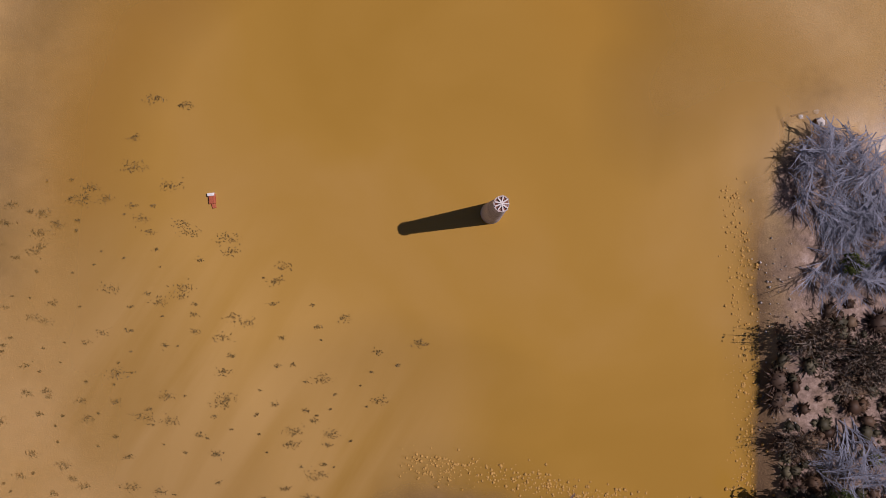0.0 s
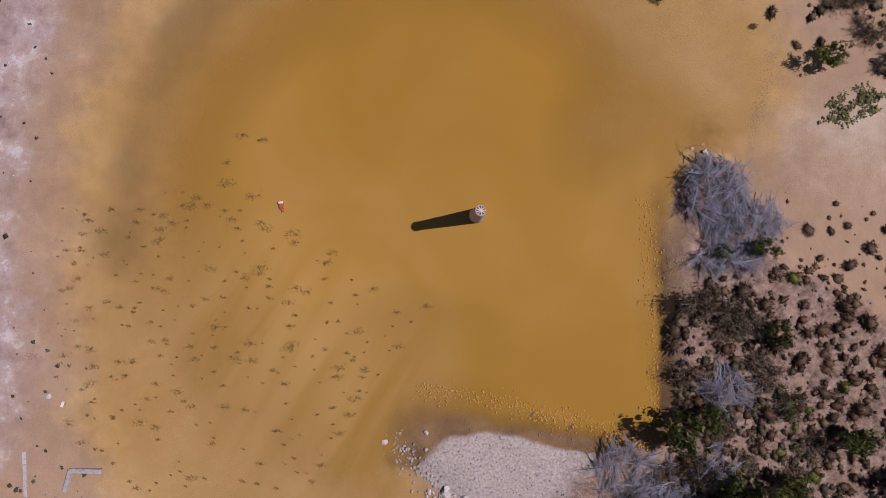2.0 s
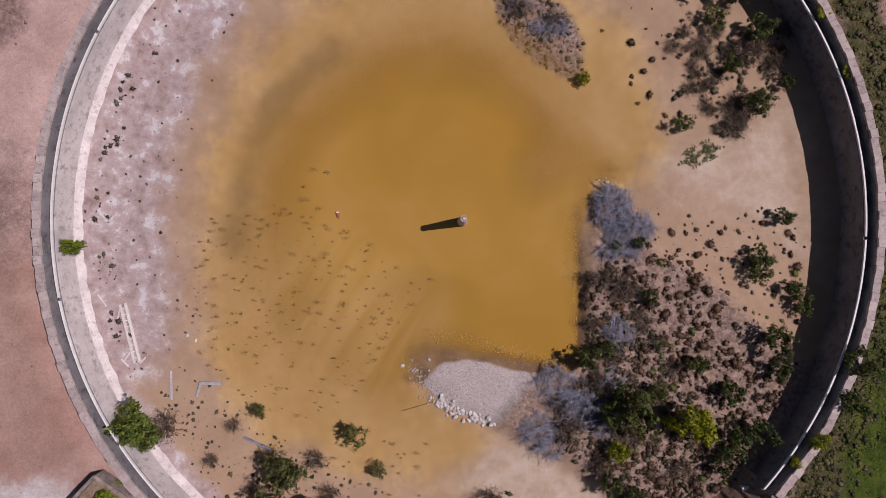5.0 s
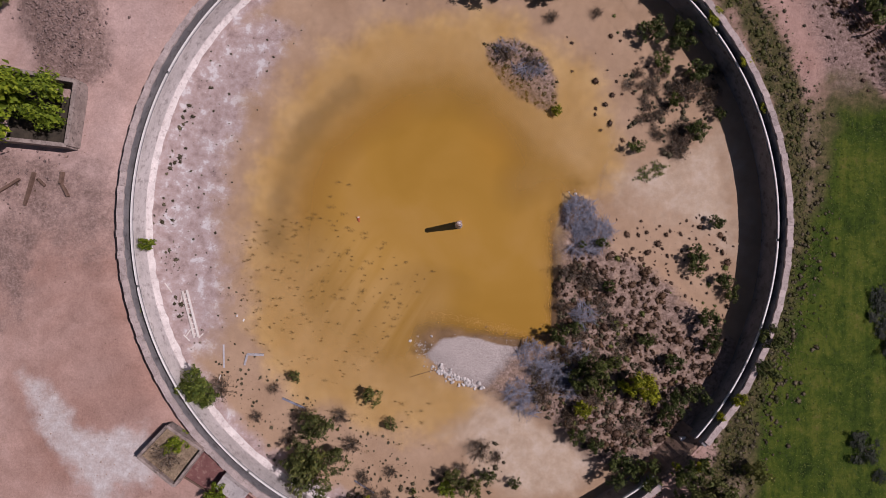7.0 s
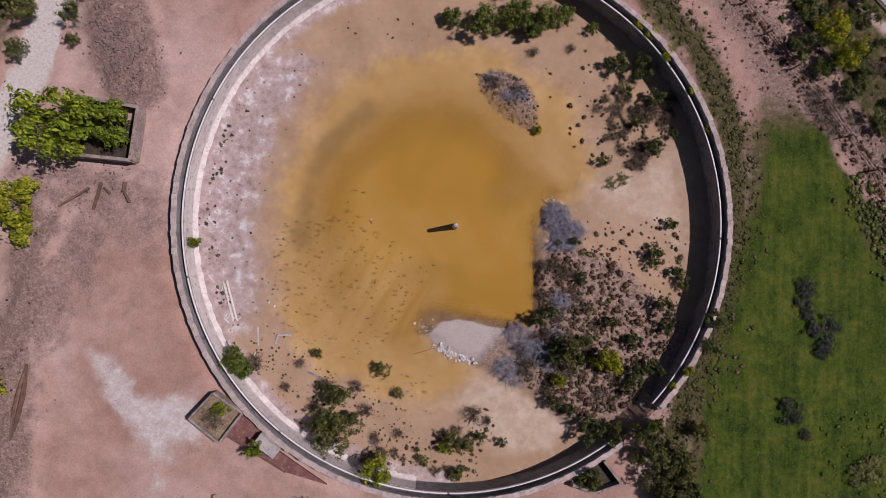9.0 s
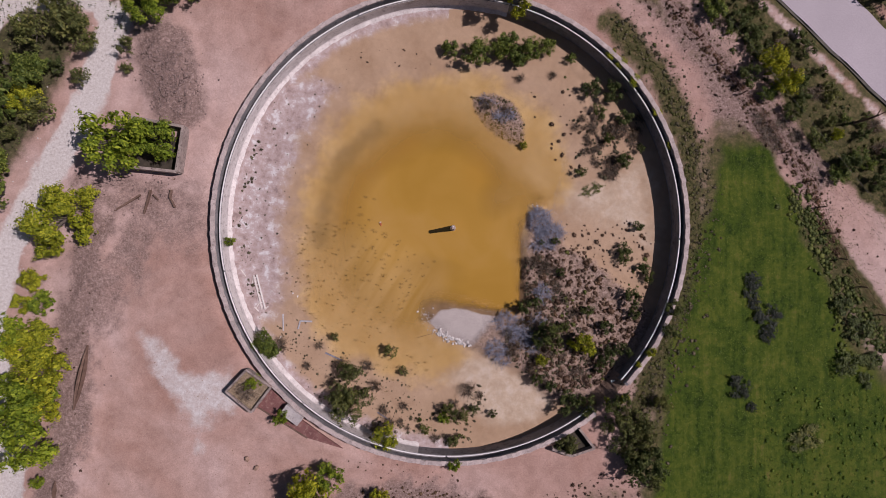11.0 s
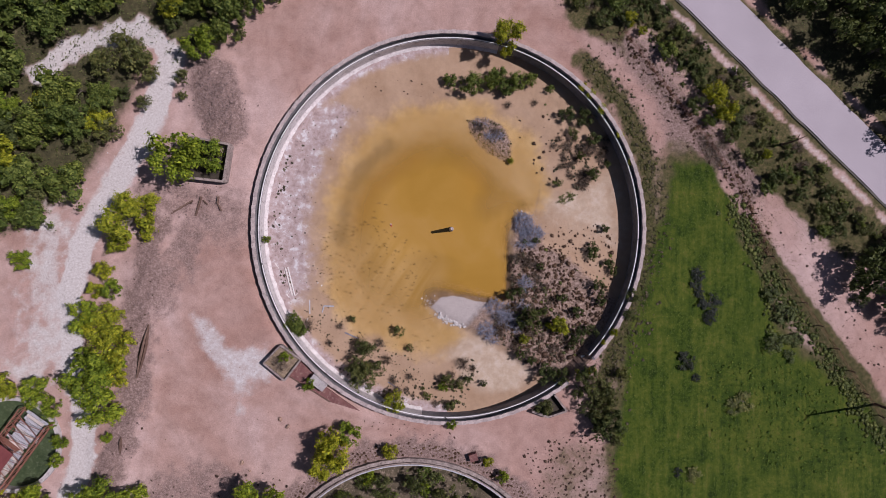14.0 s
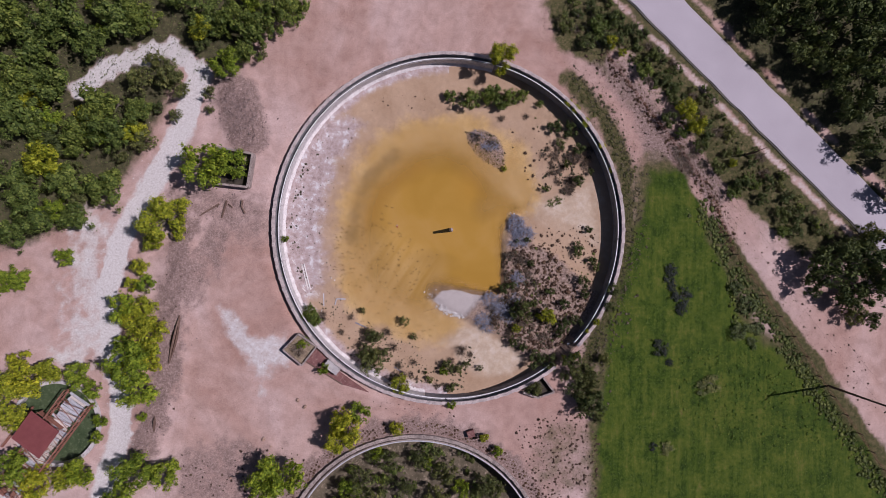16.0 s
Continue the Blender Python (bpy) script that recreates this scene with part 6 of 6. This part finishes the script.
for k in range(15):
    u = -BL / 2 + 0.5 + k * (BL - 1) / 14
    p = Pile()
    p.box(pose(u, 0, 0.92, 0, 0, r.uniform(-1, 1)), 0.12, BW, 0.12, 0, 0.01)
    bpart("cross_beam", p, M_RUST)
    for s in (-1, 1):
        p = Pile()
        p.stick([(u, -s * BW / 2, 2.42), (u + 1.1, s * BW / 2, 2.42)], 0.045, 0.045, 4)
        bpart("brace", p, M_RUST)
for k in range(44):
    u = -BL / 2 + 0.3 + k * (BL - 0.6) / 43
    if r.random() < 0.14:
        continue
    p = Pile()
    v, w = r.uniform(-0.3, 0.3), BW * r.uniform(0.55, 0.85)
    p.box(pose(u, v, 1.05 + r.uniform(0, 0.03), 0, 0, r.uniform(-2, 2)), (BL - 0.6) / 43 * 0.9, w, 0.05, 0, 0.008)
    bpart("deck_plank", p, M_PLANK if r.random() < 0.55 else (M_GREYSHEET if r.random() < 0.6 else M_RUST))
for k in range(6):
    p = Pile()
    u = BL / 2 - 2.2 - r.uniform(-1.6, 1.9)
    p.box(pose(u, r.uniform(-1.1, 1.1), 1.12, 0, 0, r.uniform(-8, 8)), r.uniform(0.4, 1.0), r.uniform(0.3, 0.8), r.uniform(0.25, 0.7), 0, 0.03)
    bpart("machine_box", p, M_GREYSHEET if k % 2 else M_RUST)
cab = tagged(new("cabin"), "", "")
cab.parent = bridge
cx_, cy_, _, _ = between(-60.66, -30.09, -55.20, -29.93)
p = Pile()
p.box(pose(0, 0, 3.1, 2, 0, 0), 4.9, 5.1, 0.14, 0, 0.03)
roof = part("roof", p.mesh("roof", [M_REDROOF]), cab, "flat maroon sheet roof")
for sx in (-1, 1):
    for sy in (-1, 1):
        p = Pile()
        p.box(pose(sx * 2.0, sy * 2.05, 0.6), 0.14, 0.14, 2.55, 0, 0.01)
        part("post", p.mesh("post", [M_RUST]), cab)
for s in (-1, 1):
    p = Pile()
    p.box(pose(s * 2.05, 0, 1.0), 0.06, 4.0, 1.0, 0, 0.01)
    part("side_panel", p.mesh("side_panel", [M_RUST]), cab)
bridge.matrix_basis = pose(BX, BY, 0, 0, 0, BT)
cab.matrix_basis = pose(BX, BY, 0, 0, 0, BT).inverted() @ pose(cx_, cy_, 0, 0, 0, BT)
BRACES = [(-64.83, -32.77, -60.21, -26.78), (-63.56, -38.77, -66.92, -40.48)]
for i, q in enumerate(BRACES):
    beam("rusty_girder", q[:2], q[2:], 0.3, 0.35, M_RUST, "rusty steel girder beside the bridge", "girder", "loose girders", 0.0)

# ---- fence, pole, wires ----
fence = tagged(new("fence"), "rusty wire fence with dark wooden posts", "fence")
acc, last = 0.0, None
posts = []
for (ax, ay), (bx, by) in zip(FENCE, FENCE[1:]):
    d = math.hypot(bx - ax, by - ay)
    n = max(1, round(d / 3.6))
    posts += [(ax + (bx - ax) * i / n, ay + (by - ay) * i / n) for i in range(n)]
pp = Pile()
pp.stick([(0, 0, -0.3), (0, 0, 0.8), (0.01, 0.01, 1.45)], 0.08, 0.065, 6)
post_mesh = pp.mesh("post", [M_BROWNWOOD])
g = random.Random(9)
for x, y in posts:
    part("post", post_mesh, fence, at=pose(x, y, gz(x, y), g.uniform(-4, 4), g.uniform(-4, 4), g.uniform(0, 360)))
for h in (0.4, 0.8, 1.2):
    p = Pile()
    line = []
    for a, b in zip(posts, posts[1:]):
        line += [(*a, gz(*a) + h), ((a[0] + b[0]) / 2, (a[1] + b[1]) / 2, gz(*a) + h - 0.04)]
    p.stick(line + [(*posts[-1], gz(*posts[-1]) + h)], 0.025, 0.025, 3)
    part("wire", p.mesh("wire", [M_RUST]), fence)
pole = tagged(new("utility_pole"), "tall dark wooden utility pole beside the lane", "utility pole")
p = Pile()
p.stick([(0, 0, -0.5), (0, 0, 6), (0.05, 0, 13)], 0.19, 0.12, 10)
part("shaft", p.mesh("shaft", [M_BROWNWOOD]), pole)
p = Pile()
p.box(pose(0, 0, 12.3, 0, 0, 42), 2.2, 0.12, 0.14, 0, 0.01)
part("cross_arm", p.mesh("cross_arm", [M_BROWNWOOD]), pole)
px_, py_ = 61.76, -23.47
pole.location = (px_, py_, 0)
ex, ey = 20.99, 27.65
for s in (-0.9, 0.9):
    p = Pile()
    pts = []
    for i in range(13):
        t = i / 12 * 1.3
        pts.append((px_ + (ex - px_) * t + s * 0.74, py_ + (ey - py_) * t + s * 0.67, 12.5 - 4 * 0.9 * (t / 1.3) * (1 - t / 1.3)))
    p.stick(pts, 0.008, 0.008, 3)
    tagged(new("overhead_wire", p.mesh("overhead_wire", [M_WIRE])), "thin overhead wire strung from the pole", "wire", "overhead wires")
p = Pile()
p.stick([(0, 0, -0.2), (0.1, 0, 2.2), (0.2, 0.1, 3.6)], 0.16, 0.09, 6)
p.stick([(0.15, 0.05, 3.0), (1.0, 0.5, 4.2)], 0.08, 0.04, 5)
p.stick([(0.15, 0.05, 3.2), (-0.2, 0.6, 4.4)], 0.07, 0.03, 5)
ob = tagged(new("dead_snag", p.mesh("dead_snag", [M_BROWNWOOD])), "bare dead snag beside the road verge", "dead tree")
ob.location = (48.39, 12.38, 0)




# ---- grass and weeds as stuff ----
def turf(name, pts, size, up, mat, label, seed):
    P = np.array([(x, y, 0.0) for x, y in pts])
    for cx, cy, rad in HOLES:
        P = P[np.hypot(P[:, 0] - cx, P[:, 1] - cy) > rad + 0.45]
    g = np.random.default_rng(seed)
    P[:, 2] = ground_height(P[:, 0], P[:, 1]) + up * g.uniform(0.2, 1, len(P))
    V, F = leaves_mesh(P, g.normal(size=P.shape) * 0.4 + [0.25, 0, 1], size, 2.0, seed)
    tagged(new(name, tri_mesh(name, V, F, mat)), label, "grass", kind="stuff")


def sprinkle(outline, n, seed):
    g = np.random.default_rng(seed)
    o = np.array(outline)
    lo, hi = np.maximum(o.min(0), (-84, -60)), np.minimum(o.max(0), (84, 60))
    P = g.uniform(lo, hi, (n, 2))
    return P[sd_poly(P[:, 0], P[:, 1], outline) > 0]


turf("grass", sprinkle(FIELD, 110000, 1), 0.07, 0.025, M_TURF, "uneven green field grass", 1)
turf("verge_grass", np.concatenate([np.array(along(VERGE_TANK, 6000, 1.1, 2)), np.array(along(FENCE[3:], 6000, 1.2, 3)), np.array(along(VERGE_W, 12000, 1.9, 4))]), 0.07, 0.14, M_VERGE, "rough olive verge weeds", 2)
turf("dry_weeds", np.concatenate([np.array(along(VERGE_TANK, 1600, 1.5, 5)), np.array(along(FENCE[:4], 900, 1.5, 6)), np.array(along(FENCE[3:], 1200, 1.4, 7))]), 0.065, 0.15, M_BROWN, "dry brown verge weeds", 3)
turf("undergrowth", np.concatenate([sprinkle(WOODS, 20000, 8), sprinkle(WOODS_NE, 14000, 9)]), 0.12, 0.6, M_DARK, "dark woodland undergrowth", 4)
